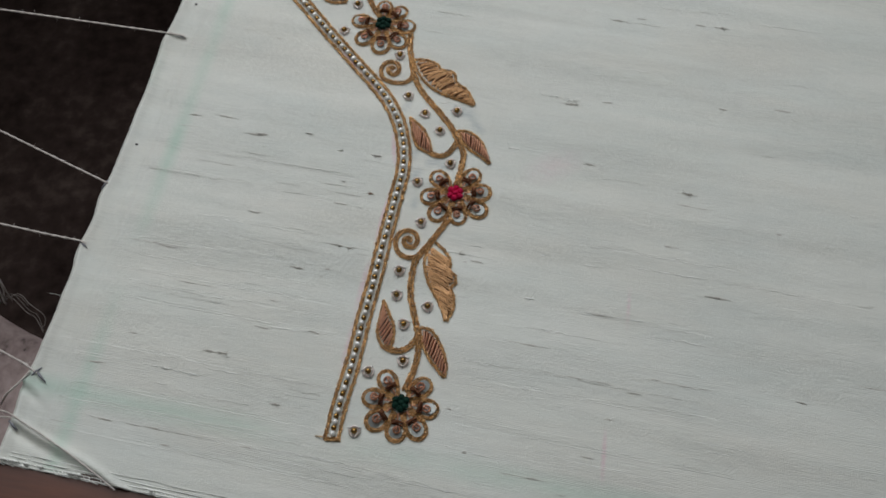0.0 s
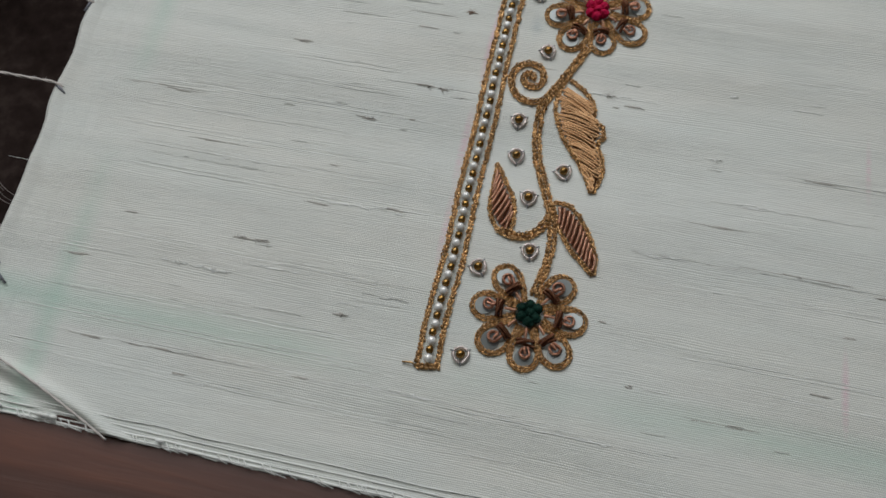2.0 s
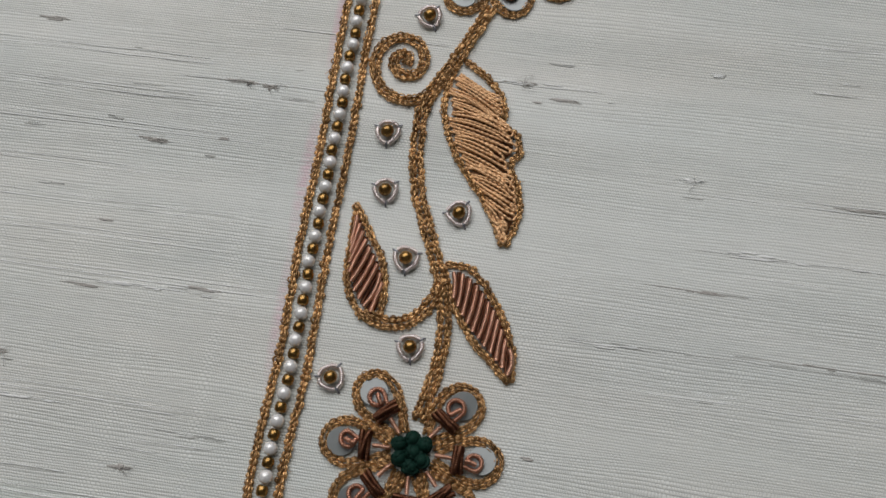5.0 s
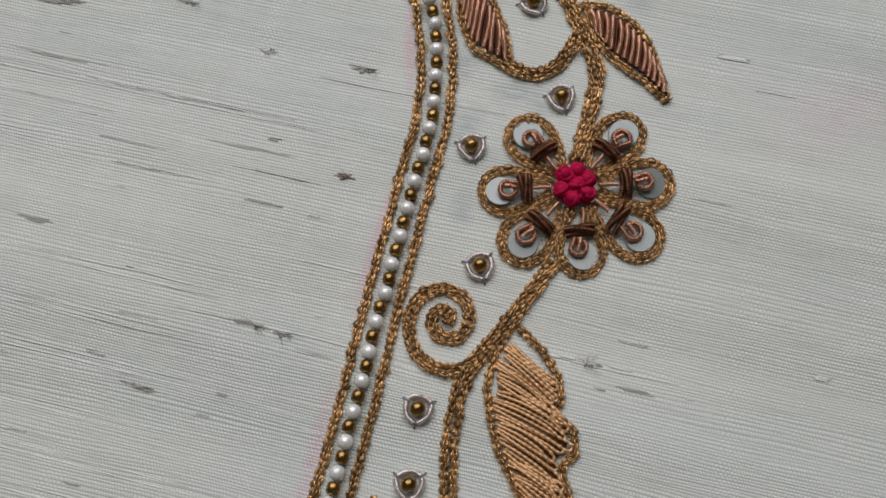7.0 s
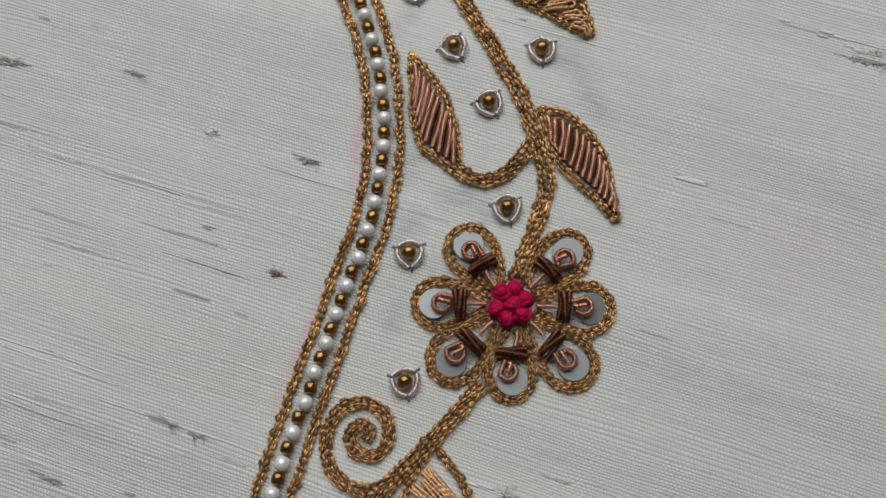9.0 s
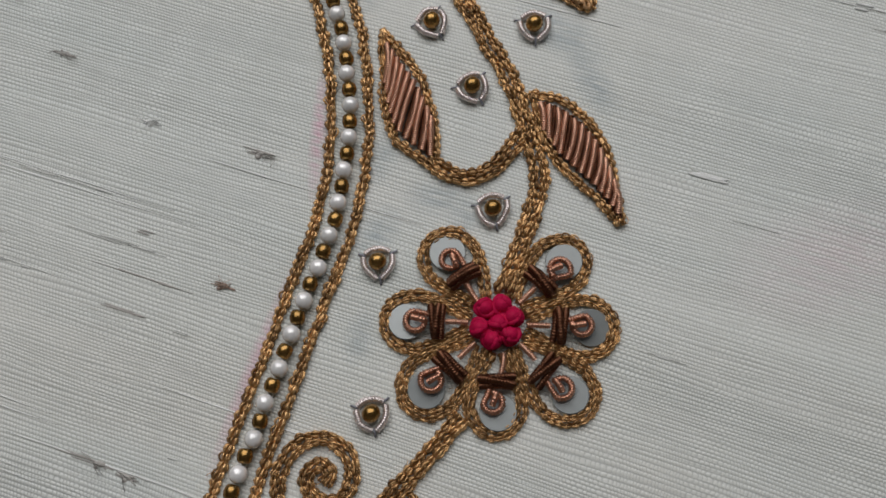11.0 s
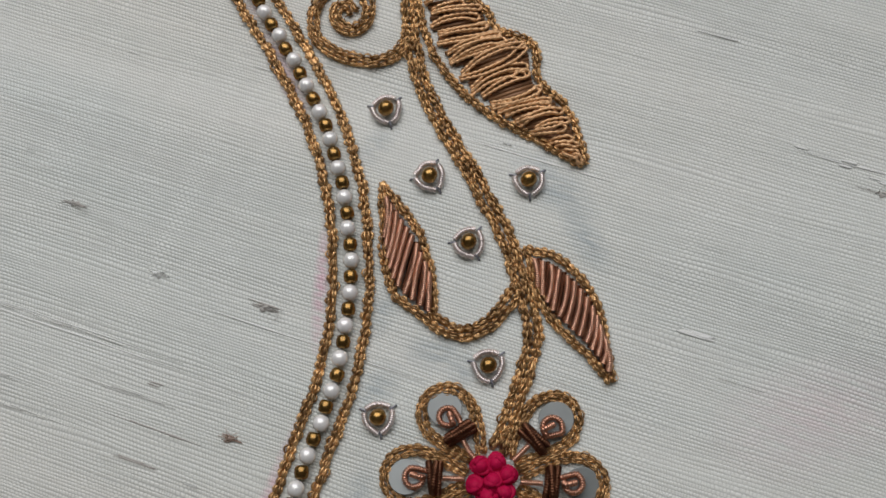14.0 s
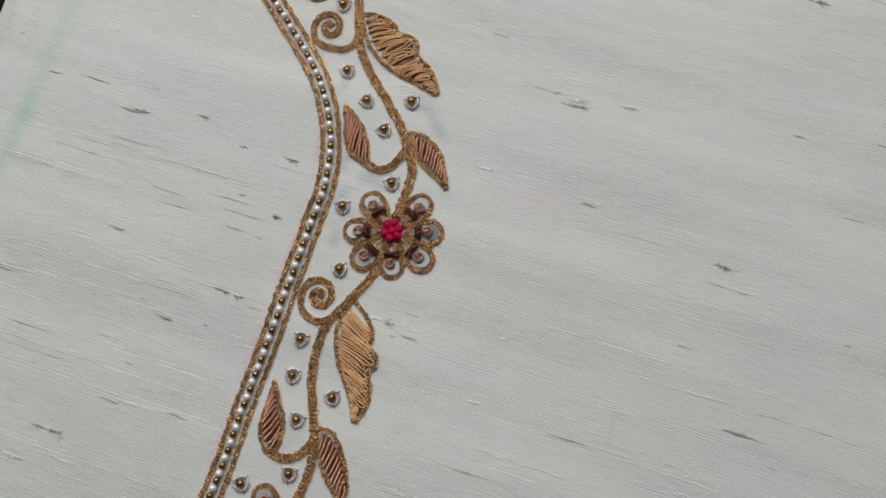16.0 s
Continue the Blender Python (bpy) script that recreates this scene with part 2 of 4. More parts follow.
def worn_material(name, stops, scale, rough=0.75, bump=0.4, distance=0.002):
    m, n, l, b = material(name)
    co = n.new("ShaderNodeTexCoord")
    a = node(n, "ShaderNodeTexNoise", Scale=scale, Detail=6.0, Roughness=0.65)
    f = node(n, "ShaderNodeTexNoise", Scale=scale * 9, Detail=4.0)
    for t in (a, f):
        l.new(co.outputs["Object"], t.inputs["Vector"])
    h = math_node(n, l, "MULTIPLY_ADD", f.outputs[0], 0.35, math_node(n, l, "MULTIPLY", a.outputs[0], 0.65))
    c = ramp(n, stops)
    l.new(h, c.inputs[0])
    l.new(c.outputs[0], b.inputs["Base Color"])
    b.inputs["Roughness"].default_value = rough
    bp = node(n, "ShaderNodeBump", Strength=bump, Distance=distance)
    l.new(h, bp.inputs["Height"])
    l.new(bp.outputs[0], b.inputs["Normal"])
    return m


WEFT = radians(-13.3)
FABRIC_FRAME = Matrix.Translation((-12.45 * CM, -1.35 * CM, 0)) @ Matrix.Rotation(WEFT, 4, "Z")
PINK, SLATE = (0.72, 0.42, 0.52), (0.33, 0.40, 0.42)
STAINS = [(6.06, -1.8, 1.0, 0.10, 81, PINK, 0.6), (7.3, 2.9, 0.9, 0.08, 80, PINK, 0.45), (-0.2, 9.2, 0.9, 0.11, 92, PINK, 0.8), (-0.57, 6.6, 1.3, 0.11, 75, PINK, 0.75), (-0.93, 11.7, 0.8, 0.13, 122, PINK, 0.8),
          (-1.75, 13.0, 0.9, 0.13, 125, PINK, 0.7), (-1.25, 4.0, 1.2, 0.14, 76, PINK, 0.6), (-1.7, 2.0, 1.2, 0.12, 77, PINK, 0.5),
          (2.35, 10.55, 0.7, 0.3, -35, SLATE, 0.8), (1.2, 8.55, 0.45, 0.25, 0, SLATE, 0.7), (0.55, 8.1, 0.4, 0.25, 60, SLATE, 0.7),
          (2.75, 9.95, 0.5, 0.22, -50, SLATE, 0.7), (0.55, 9.0, 0.5, 0.2, 70, SLATE, 0.55), (1.5, 8.35, 0.3, 0.2, 30, SLATE, 0.6), (0.25, 10.9, 0.4, 0.2, 50, SLATE, 0.45),
          (0.5, 7.0, 0.35, 0.2, 80, SLATE, 0.6), (5.3, 8.2, 1.3, 0.7, 20, PINK, 0.25), (-9.3, 13.4, 0.7, 1.6, 0, (0.42, 0.62, 0.52), 0.5)]
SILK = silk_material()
WOOD = wood_material()
STONE = worn_material("worn_mauve_grey_stone", [(0.36, (0.05, 0.037, 0.035)), (0.41, (0.21, 0.16, 0.155)), (0.52, (0.30, 0.24, 0.23)), (0.66, (0.40, 0.33, 0.32))], 26.0)
EARTH = worn_material("dark_earth_floor", [(0.36, (0.017, 0.011, 0.0097)), (0.52, (0.044, 0.031, 0.028)), (0.66, (0.095, 0.072, 0.064))], 9.0, 0.95)
EARTH.node_tree.nodes["Principled BSDF"].inputs["Specular IOR Level"].default_value = 0.1
PLASTER = worn_material("grey_plaster", [(0.3, (0.36, 0.355, 0.34)), (0.7, (0.46, 0.455, 0.44))], 4.0)
# pale so that the unseen ceiling bounces light onto the metal
WHITEWASH = worn_material("whitewash", [(0.3, (0.66, 0.65, 0.62)), (0.7, (0.76, 0.75, 0.73))], 4.0)
FRAME_PAINT = worn_material("white_painted_frame", [(0.3, (0.70, 0.69, 0.66)), (0.7, (0.78, 0.77, 0.75))], 12.0)


# ---- mesh building ----
class Geo:
    """Vertices and faces of one mesh, in centimetres."""

    def __init__(self):
        self.v, self.f = [], []

    def tube(self, path, radius, sides=6, squash=1.0):
        p = np.array(path, float)
        k = len(p)
        r = np.broadcast_to(np.array(radius, float), (k,))
        d = np.gradient(p, axis=0)
        d /= np.linalg.norm(d, axis=1)[:, None] + 1e-12
        ref = np.tile([0.0, 0.0, 1.0], (k, 1))
        ref[np.abs(d[:, 2]) > 0.92] = (1.0, 0.0, 0.0)
        a = np.cross(ref, d)
        a /= np.linalg.norm(a, axis=1)[:, None] + 1e-12
        b = np.cross(d, a)
        ang = np.arange(sides) * 2 * math.pi / sides
        ring = p[:, None] + r[:, None, None] * (a[:, None] * np.cos(ang)[:, None] + b[:, None] * np.sin(ang)[:, None] * squash)
        o = len(self.v)
        self.v += ring.reshape(-1, 3).tolist()
        for i in range(k - 1):
            for j in range(sides):
                q = (j + 1) % sides
                self.f.append((o + i * sides + j, o + i * sides + q, o + (i + 1) * sides + q, o + (i + 1) * sides + j))
        self.f.append(tuple(o + j for j in reversed(range(sides))))
        self.f.append(tuple(o + (k - 1) * sides + j for j in range(sides)))

    def ball(self, centre, rx, ry, rz, seg=12, rings=8, turn=0.0):
        o = len(self.v)
        c, s = math.cos(turn), math.sin(turn)
        for i in range(rings + 1):
            th = math.pi * i / rings
            for j in range(seg):
                ph = 2 * math.pi * j / seg
                x, y = rx * math.sin(th) * math.cos(ph), ry * math.sin(th) * math.sin(ph)
                self.v.append((centre[0] + c * x - s * y, centre[1] + s * x + c * y, centre[2] + rz * math.cos(th)))
        for i in range(rings):
            for j in range(seg):
                q = (j + 1) % seg
                self.f.append((o + i * seg + j, o + (i + 1) * seg + j, o + (i + 1) * seg + q, o + i * seg + q))

    def mesh(self, name, mat, smooth=True):
        me = bpy.data.meshes.new(name)
        me.from_pydata([(x * CM, y * CM, z * CM) for x, y, z in self.v], [], self.f)
        me.materials.append(mat)
        if smooth:
            me.polygons.foreach_set("use_smooth", [True] * len(me.polygons))
        me.update()
        return me


def thing(name, label, category, at=(0, 0, 0), group="", kind=""):
    ob = new(name)
    ob.empty_display_size = 0.003
    ob.location = Vector(at) * CM
    return tagged(ob, label, category, group, kind)


def part(name, geo, mat, parent, label="", at=None, turn=0.0):
    """One mesh under a thing. Its vertices are in the world's centimetres, unless a place is given."""
    me = geo if isinstance(geo, bpy.types.Mesh) else geo.mesh(name, mat)
    ob = new(name, me)
    ob.parent = parent
    ob.matrix_parent_inverse = Matrix.Translation(-parent.location)
    if at is not None:
        ob.matrix_basis = Matrix.Translation(Vector(at) * CM) @ Matrix.Rotation(turn, 4, "Z")
    return tagged(ob, label)


def spline(points, step=0.02):
    """A smooth curve through the points, as evenly spaced places."""
    p = np.array(points, float)
    p = np.vstack([2 * p[0] - p[1], p, 2 * p[-1] - p[-2]])
    out = []
    for i in range(1, len(p) - 2):
        t = np.linspace(0, 1, 24, endpoint=False)[:, None]
        a, b, c, d = p[i - 1], p[i], p[i + 1], p[i + 2]
        out.append(0.5 * (2 * b + (c - a) * t + (2 * a - 5 * b + 4 * c - d) * t ** 2 + (3 * b - a - 3 * c + d) * t ** 3))
    q = np.vstack([*out, p[-2][None]])
    s = np.r_[0, np.cumsum(np.linalg.norm(np.diff(q, axis=0), axis=1))]
    k = np.linspace(0, s[-1], max(3, int(s[-1] / step) + 1))
    return np.stack([np.interp(k, s, q[:, i]) for i in range(q.shape[1])], 1)


def sides_of(q):
    d = np.gradient(q, axis=0)
    d /= np.linalg.norm(d, axis=1)[:, None] + 1e-12
    return np.stack([-d[:, 1], d[:, 0]], 1)


def at_length(q, s):
    """Place and left-hand normal at the length s along evenly spaced places."""
    L = np.r_[0, np.cumsum(np.linalg.norm(np.diff(q, axis=0), axis=1))]
    nrm = sides_of(q)
    return np.array([np.interp(s, L, q[:, 0]), np.interp(s, L, q[:, 1])]), np.array([np.interp(s, L, nrm[:, 0]), np.interp(s, L, nrm[:, 1])])


def chain(g, q, width=0.11, rows=1, pitch=0.088, height=0.045):
    """Rows of chain stitch along a curve: each link is a loop of fine, bulging strands of metal thread."""
    q = np.array(q)[:, :2]
    nrm = sides_of(q)
    w = width / rows
    for row in range(rows):
        c = q + nrm * (row - (rows - 1) / 2) * w
        run = np.r_[0, np.cumsum(np.linalg.norm(np.diff(c, axis=0), axis=1))]
        L = run[-1]
        g.tube(np.c_[c[::2], np.full(len(c[::2]), 0.012)], w * 0.36, 5, 0.55)
        s = rng.uniform(0, pitch * 0.5)
        x = np.linspace(0, 1, 5)
        bulge = np.sin(math.pi * np.minimum(1, x * 1.08)) ** 0.7
        while s < L - pitch * 0.4:
            ln = pitch * rng.uniform(1.2, 1.6)
            sway, lift = rng.gauss(0, w * 0.06), rng.uniform(0.75, 1.3)
            k = np.minimum(s + x * ln, L)
            mid = np.stack([np.interp(k, run, c[:, 0]), np.interp(k, run, c[:, 1])], 1)
            nn = np.stack([np.interp(k, run, nrm[:, 0]), np.interp(k, run, nrm[:, 1])], 1)
            for side in (-1, 1):
                for wide, thick, up in ((0.40, 0.105, 0.8), (0.20, 0.115, 1.15)):
                    lat = side * (w * (wide + rng.gauss(0, 0.06)) * bulge + 0.004) + sway + rng.gauss(0, 0.013) * (x - 0.3)
                    z = height * lift * up * (0.55 + 0.6 * np.sin(math.pi * x)) + rng.gauss(0, 0.006)
                    p = np.c_[mid + nn * lat[:, None], np.maximum(z, 0.008)]
                    g.tube(p, w * thick * rng.uniform(0.8, 1.2) * (0.7 + 0.5 * np.sin(math.pi * x)), 4)
            if rng.random() < 0.05:
                a = rng.uniform(0, 6.28)
                e = mid[2] + nn[2] * rng.choice((-0.5, 0.5)) * w
                g.tube([(*e, 0.03), (e[0] + 0.03 * math.cos(a), e[1] + 0.03 * math.sin(a), 0.06), (e[0] + 0.07 * math.cos(a + 0.4), e[1] + 0.07 * math.sin(a + 0.4), 0.05)], 0.005, 3)
            s += pitch * rng.uniform(0.88, 1.1)


def purl(g, path, radius=0.027, pitch=0.022, sides=8):
    """A piece of tightly coiled metal wire laid along a path of places (x, y, z): each turn is a rounded ring with a groove after it."""
    q = spline(path, pitch / 4)
    r = radius * np.array([0.62, 0.93, 1.0, 0.93])[np.arange(len(q)) % 4]
    g.tube(q, r, sides)


# ---- the room: unseen walls, window and ceiling, added to shape the light ----
def slab(name, lo, hi, mat, label, category="wall"):
    """A plain block with softened edges, in metres."""
    bm = bmesh.new()
    bmesh.ops.create_cube(bm, size=1.0)
    for v in bm.verts:
        v.co = Vector([(lo[i] + hi[i]) / 2 + v.co[i] * (hi[i] - lo[i]) for i in range(3)])
    bmesh.ops.bevel(bm, geom=list(bm.edges), offset=0.004, segments=1, affect="EDGES")
    me = bpy.data.meshes.new(name)
    bm.to_mesh(me)
    bm.free()
    me.materials.append(mat)
    return tagged(new(name, me), label, category, kind="structure")


FLOOR_Z = -0.42
slab("floor", (-2.1, -1.9, FLOOR_Z - 0.1), (2.1, 1.15, FLOOR_Z), EARTH, "dark trodden earth floor in deep shade", "floor")
slab("ceiling", (-2.1, -1.15, 2.0), (2.1, 1.15, 2.1), WHITEWASH, "unseen plain whitewashed ceiling", "ceiling")
slab("wall_west", (-2.1, -1.9, FLOOR_Z), (-2.0, 1.15, 2.0), PLASTER, "unseen plain grey plaster wall")
slab("wall_east", (2.0, -1.9, FLOOR_Z), (2.1, 1.15, 2.0), PLASTER, "unseen plain grey plaster wall")
slab("wall_south", (-2.0, -1.25, FLOOR_Z), (2.0, -1.15, 2.0), PLASTER, "unseen plain grey plaster wall")
north = tagged(new("wall_north"), "unseen grey plaster wall with a wide window opening", "wall", kind="structure")
WX0, WX1, WZ0, WZ1 = -0.76, 0.6, 0.28, 1.22
for lo, hi in (((-2.0, 0.58, FLOOR_Z), (WX0, 0.68, 2.0)), ((WX1, 0.58, FLOOR_Z), (2.0, 0.68, 2.0)),
               ((WX0, 0.58, FLOOR_Z), (WX1, 0.68, WZ0)), ((WX0, 0.58, WZ1), (WX1, 0.68, 2.0))):
    piece = slab("wall_panel", lo, hi, PLASTER, "")
    for key in ("category", "kind"):
        del piece[key]
    piece.parent = north
window = tagged(new("window_1"), "unseen white painted window frame set in the wall", "window", kind="structure")
for lo, hi in (((WX0, 0.60, WZ0), (WX0 + 0.05, 0.66, WZ1)), ((WX1 - 0.05, 0.60, WZ0), (WX1, 0.66, WZ1)),
               ((WX0 + 0.05, 0.60, WZ0), (WX1 - 0.05, 0.66, WZ0 + 0.05)), ((WX0 + 0.05, 0.60, WZ1 - 0.05), (WX1 - 0.05, 0.66, WZ1))):
    piece = slab("window_frame", lo, hi, FRAME_PAINT, "")
    for key in ("category", "kind"):
        del piece[key]
    piece.parent = window


# ---- the embroidery frame: timber beam on a stone ledge, silk, lacing cords ----
def rounded_bar(name, length, profile, mat, frame_matrix, label, category, waves=0.0, steps=60):
    """A bar along local x with the given outline in local y and z (centimetres)."""
    g = Geo()
    k = len(profile)
    for i in range(steps + 1):
        x = length[0] + (length[1] - length[0]) * i / steps
        for y, z in profile:
            w = waves * noise.noise((x * 0.25, y * 0.3, z * 0.3))
            g.v.append((x, y + w, z + w * 0.7))
    for i in range(steps):
        for j in range(k):
            q = (j + 1) % k
            g.f.append((i * k + j, (i + 1) * k + j, (i + 1) * k + q, i * k + q))
    g.f.append(tuple(reversed(range(k))))
    g.f.append(tuple(steps * k + j for j in range(k)))
    me = g.mesh(name, mat)
    ob = new(name, me)
    ob.matrix_world = frame_matrix
    return tagged(ob, label, category)


def round_profile(y0, y1, z0, z1, r, n=6):
    out = []
    for cy, cz, a0 in ((y1 - r, z1 - r, 0), (y0 + r, z1 - r, 90), (y0 + r, z0 + r, 180), (y1 - r, z0 + r, 270)):
        for k in range(n + 1):
            a = radians(a0 + 90 * k / n)
            out.append((cy + r * math.cos(a), cz + r * math.sin(a)))
    return out


LEDGE_Z = -9.0
beam = rounded_bar("frame_beam", (-30, 60), round_profile(-8.4, 0.25, LEDGE_Z, -0.035, 0.22, 6), WOOD,
                   FABRIC_FRAME, "reddish-brown rounded timber beam of the embroidery frame", "beam", 0.03)
lip = Matrix.Translation((-2.09 * 0.47 * CM, -2.09 * 0.88 * CM, 0)) @ Matrix.Rotation(math.atan2(-0.47, 0.88), 4, "Z")
ledge = rounded_bar("stone_ledge", (-60, 60), round_profile(-45, 0, FLOOR_Z * 100, LEDGE_Z, 0.9, 6), STONE, lip,
                    "worn mauve-grey stone ledge under the timber beam", "ledge", 0.25, 120)


def build_fabric():
    """The stretched silk: a fine sheet with a scalloped, rolled side hem and a tension crease at its corner."""
    g = Geo()
    nu, nv = 240, 270
    W, Ht = 42.0, 36.0
    us = [W * (i / nu) ** 1.6 for i in range(nu + 1)]
    vs = [Ht * (j / nv) ** 1.25 for j in range(nv + 1)]
    for v in vs:
        pull = -0.15 + 0.07 * noise.noise((v * 0.7, 3.1, 0)) + 0.02 * noise.noise((v * 5, 1, 0))
        pull -= 0.10 * sum(math.exp(-((v - c) / 0.55) ** 2) for c in (2.6, 7.2, 9.4, 16.0)) - 0.06
        for u in us:
            x = u + pull * math.exp(-u / 1.2)
            hem = 0.11 * math.exp(-((u - 0.15) / 0.22) ** 2) - 0.16 * math.exp(-(u / 0.09) ** 2)
            ridge = 0.03 * math.exp(-((u - 1.05) / 0.09) ** 2)
            d = 0.324 * (u - 0.1) + 0.946 * (v - 1.22) + 0.05 * math.sin(u * 1.6)
            fold = min(1.0, u * 3.0) * (0.0 if u > 5 else 1.0)
            crease = fold * (0.17 * math.exp(-((d - 0.16) / 0.10) ** 2) - 0.12 * math.exp(-((d + 0.10) / 0.14) ** 2))
            tuck = 0.10 * math.exp(-(((v - 2.7) + u * 0.6) / 0.14) ** 2) * math.exp(-(u / 0.55) ** 2)
            crease += tuck - 0.09 * math.exp(-(((v - 2.45) + u * 0.6) / 0.12) ** 2) * math.exp(-(u / 0.6) ** 2)
            bottom = 0.012 * math.exp(-(v / 0.16) ** 2) * (1 + noise.noise((u * 1.3, 0, 5)))
            soft = 0.007 * noise.noise((u * 0.4, v * 0.5, 9)) + 0.006 * noise.noise((u * 0.35, v * 3.0, 2)) - 0.006
            g.v.append((x, v + 0.03 * noise.noise((u * 2.0, 7, 7)) * math.exp(-v / 0.3), hem + ridge + (crease if v < 5 else 0) + bottom + soft * min(1, u)))
    k = nu + 1
    for j in range(nv):
        for i in range(nu):
            g.f.append((j * k + i, j * k + i + 1, (j + 1) * k + i + 1, (j + 1) * k + i))
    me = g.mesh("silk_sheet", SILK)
    ob = new("silk_fabric", me)
    ob.matrix_world = FABRIC_FRAME
    mod = ob.modifiers.new("thickness", "SOLIDIFY")
    mod.thickness, mod.offset = 0.0004, -1.0
    return tagged(ob, "pale mint raw silk stretched flat with grey slubs", "fabric")


fabric = build_fabric()


def in_fabric(x, y):
    p = FABRIC_FRAME.inverted() @ Vector((x * CM, y * CM, 0))
    return p.x / CM, p.y / CM


def fibre(g, u, v, length, thick, rise=0.0):
    """One swollen yarn fibre along the weft, pressed into the cloth."""
    k = max(5, int(length / 0.06))
    w = rng.uniform(0, 90)
    t = np.linspace(0, 1, k + 1)
    swell = np.array([0.6 + 0.9 * abs(noise.noise((x * length * 3.0 + w, 0.3, 0))) for x in t]) * np.minimum(1.0, np.minimum(t, 1 - t) * 7 + 0.15)
    sway = np.array([noise.noise((x * length * 1.3 + w, 4.0, 1.0)) for x in t])
    g.tube(np.c_[u + (t - 0.5) * length, v + 0.016 * sway, np.full(k + 1, rise)], np.maximum(0.003, thick * swell), 6, 0.5)


def slub(g, u, v, length, spread=0.014, thick=0.011):
    """A slub: overlapping swollen fibres of one weft yarn, thickest about its middle."""
    for _ in range(3 + int(length * 3)):
        ln = min(length, rng.uniform(0.10, 0.42))
        fibre(g, u + rng.gauss(0, 0.26) * (length - ln * 0.5), v + rng.gauss(0, spread), ln, thick * rng.uniform(0.6, 1.25))
    fibre(g, u, v, length * 1.15, thick * 0.5)


def knot(g, u, v, length):
    """A matted clump of waste silk caught in the weave, with stray hairs."""
    for k in range(3 + int(length * 9)):
        t = rng.gauss(0, 0.22)
        big = max(0.35, 1.0 - abs(t) * 2.2)
        g.ball((u + t * length, v + rng.gauss(0, 0.014), -0.004), big * rng.uniform(0.035, 0.06), big * rng.uniform(0.022, 0.036), big * rng.uniform(0.016, 0.028), 10, 8, rng.gauss(0, 0.5))
    for _ in range(2 + int(length * 5)):
        c = np.array([u + rng.gauss(0, 0.24) * length, v + rng.gauss(0, 0.02), 0.014])
        a = rng.gauss(0, 0.6)
        d = np.array([math.cos(a), math.sin(a), 0.0]) * rng.uniform(0.03, 0.08)
        g.tube([c - d - (0, 0, 0.014), c + (0, 0, 0.006), c + d - (0, 0, 0.014)], 0.0045, 4)
    slub(g, u, v, length * 1.3, 0.018)
    for _ in range(3):
        c = np.array([u + rng.gauss(0, 0.3) * length, v, 0.015])
        g.tube([c, c + [rng.gauss(0, 0.07), rng.gauss(0, 0.05), 0.03], c + [rng.gauss(0.05, 0.1), rng.gauss(0, 0.09), 0.012]], 0.0035, 3)


KNOTS = [(-1.7, 5.4, 0.18), (-3.42, 4.76, 0.33), (2.02, 5.04, 0.21), (-6.12, 1.95, 0.26), (-5.74, 1.88, 0.3), (-3.92, 0.14, 0.24), (-3.2, 9.94, 0.2), (-0.81, 8.91, 0.23),
         (8.21, 14.25, 0.5), (11.85, 13.71, 0.41), (9.73, 6.9, 0.45), (10.12, 3.12, 0.5), (6.05, 10.7, 0.5), (-2.0, 5.49, 0.2), (-4.9, 10.0, 0.3)]
STREAKS_WEST = [(-0.86, 8.92, 0.16), (-1.93, 7.95, 0.15), (-1.89, 7.46, 1.03), (-2.04, 7.08, 0.44), (-4.97, 6.9, 0.44), (-2.21, 5.56, 0.52), (-2.41, 4.67, 0.15), (-7.76, 5.72, 0.84),
                (-6.7, 4.31, 1.48), (-4.16, 3.61, 0.2), (-4.47, 2.7, 0.59), (-2.74, 2.45, 0.43), (-4.75, -1.16, 0.34), (-7.22, -1.01, 0.3), (-7.36, 10.95, 0.37), (-6.23, 10.8, 0.75),
                (-5.2, 10.03, 0.8), (-4.46, 14.18, 0.19), (-8.21, 5.88, 1.97), (-9.74, 1.75, 0.6), (-8.66, 2.67, 0.26), (-7.54, -0.52, 1.78), (-9.35, -0.12, 0.67), (-5.93, 1.92, 0.7)]
STREAKS_EAST = [(2.12, 4.74, 0.12), (2.51, 4.72, 0.37), (6.36, 2.68, 0.75), (3.96, 1.8, 1.2), (5.38, 0.65, 1.9), (7.15, 0.08, 0.39), (6.29, -0.71, 0.24), (5.6, -1.85, 0.36), (3.61, -2.35, 1.28),
                (1.46, -0.19, 0.14), (1.88, -1.55, 0.14), (11.11, 13.88, 0.37), (7.39, 10.71, 0.37), (13.46, 10.02, 0.75), (6.56, 8.21, 0.37), (9.88, 6.4, 1.12), (12.47, 5.29, 0.15),
                (8.95, 4.97, 0.49), (8.62, 0.28, 1.69), (14.38, -0.02, 0.9), (12.2, -0.4, 0.26), (10.12, 3.1, 1.1), (9.0, 14.3, 0.3), (11.4, 10.2, 0.3)]
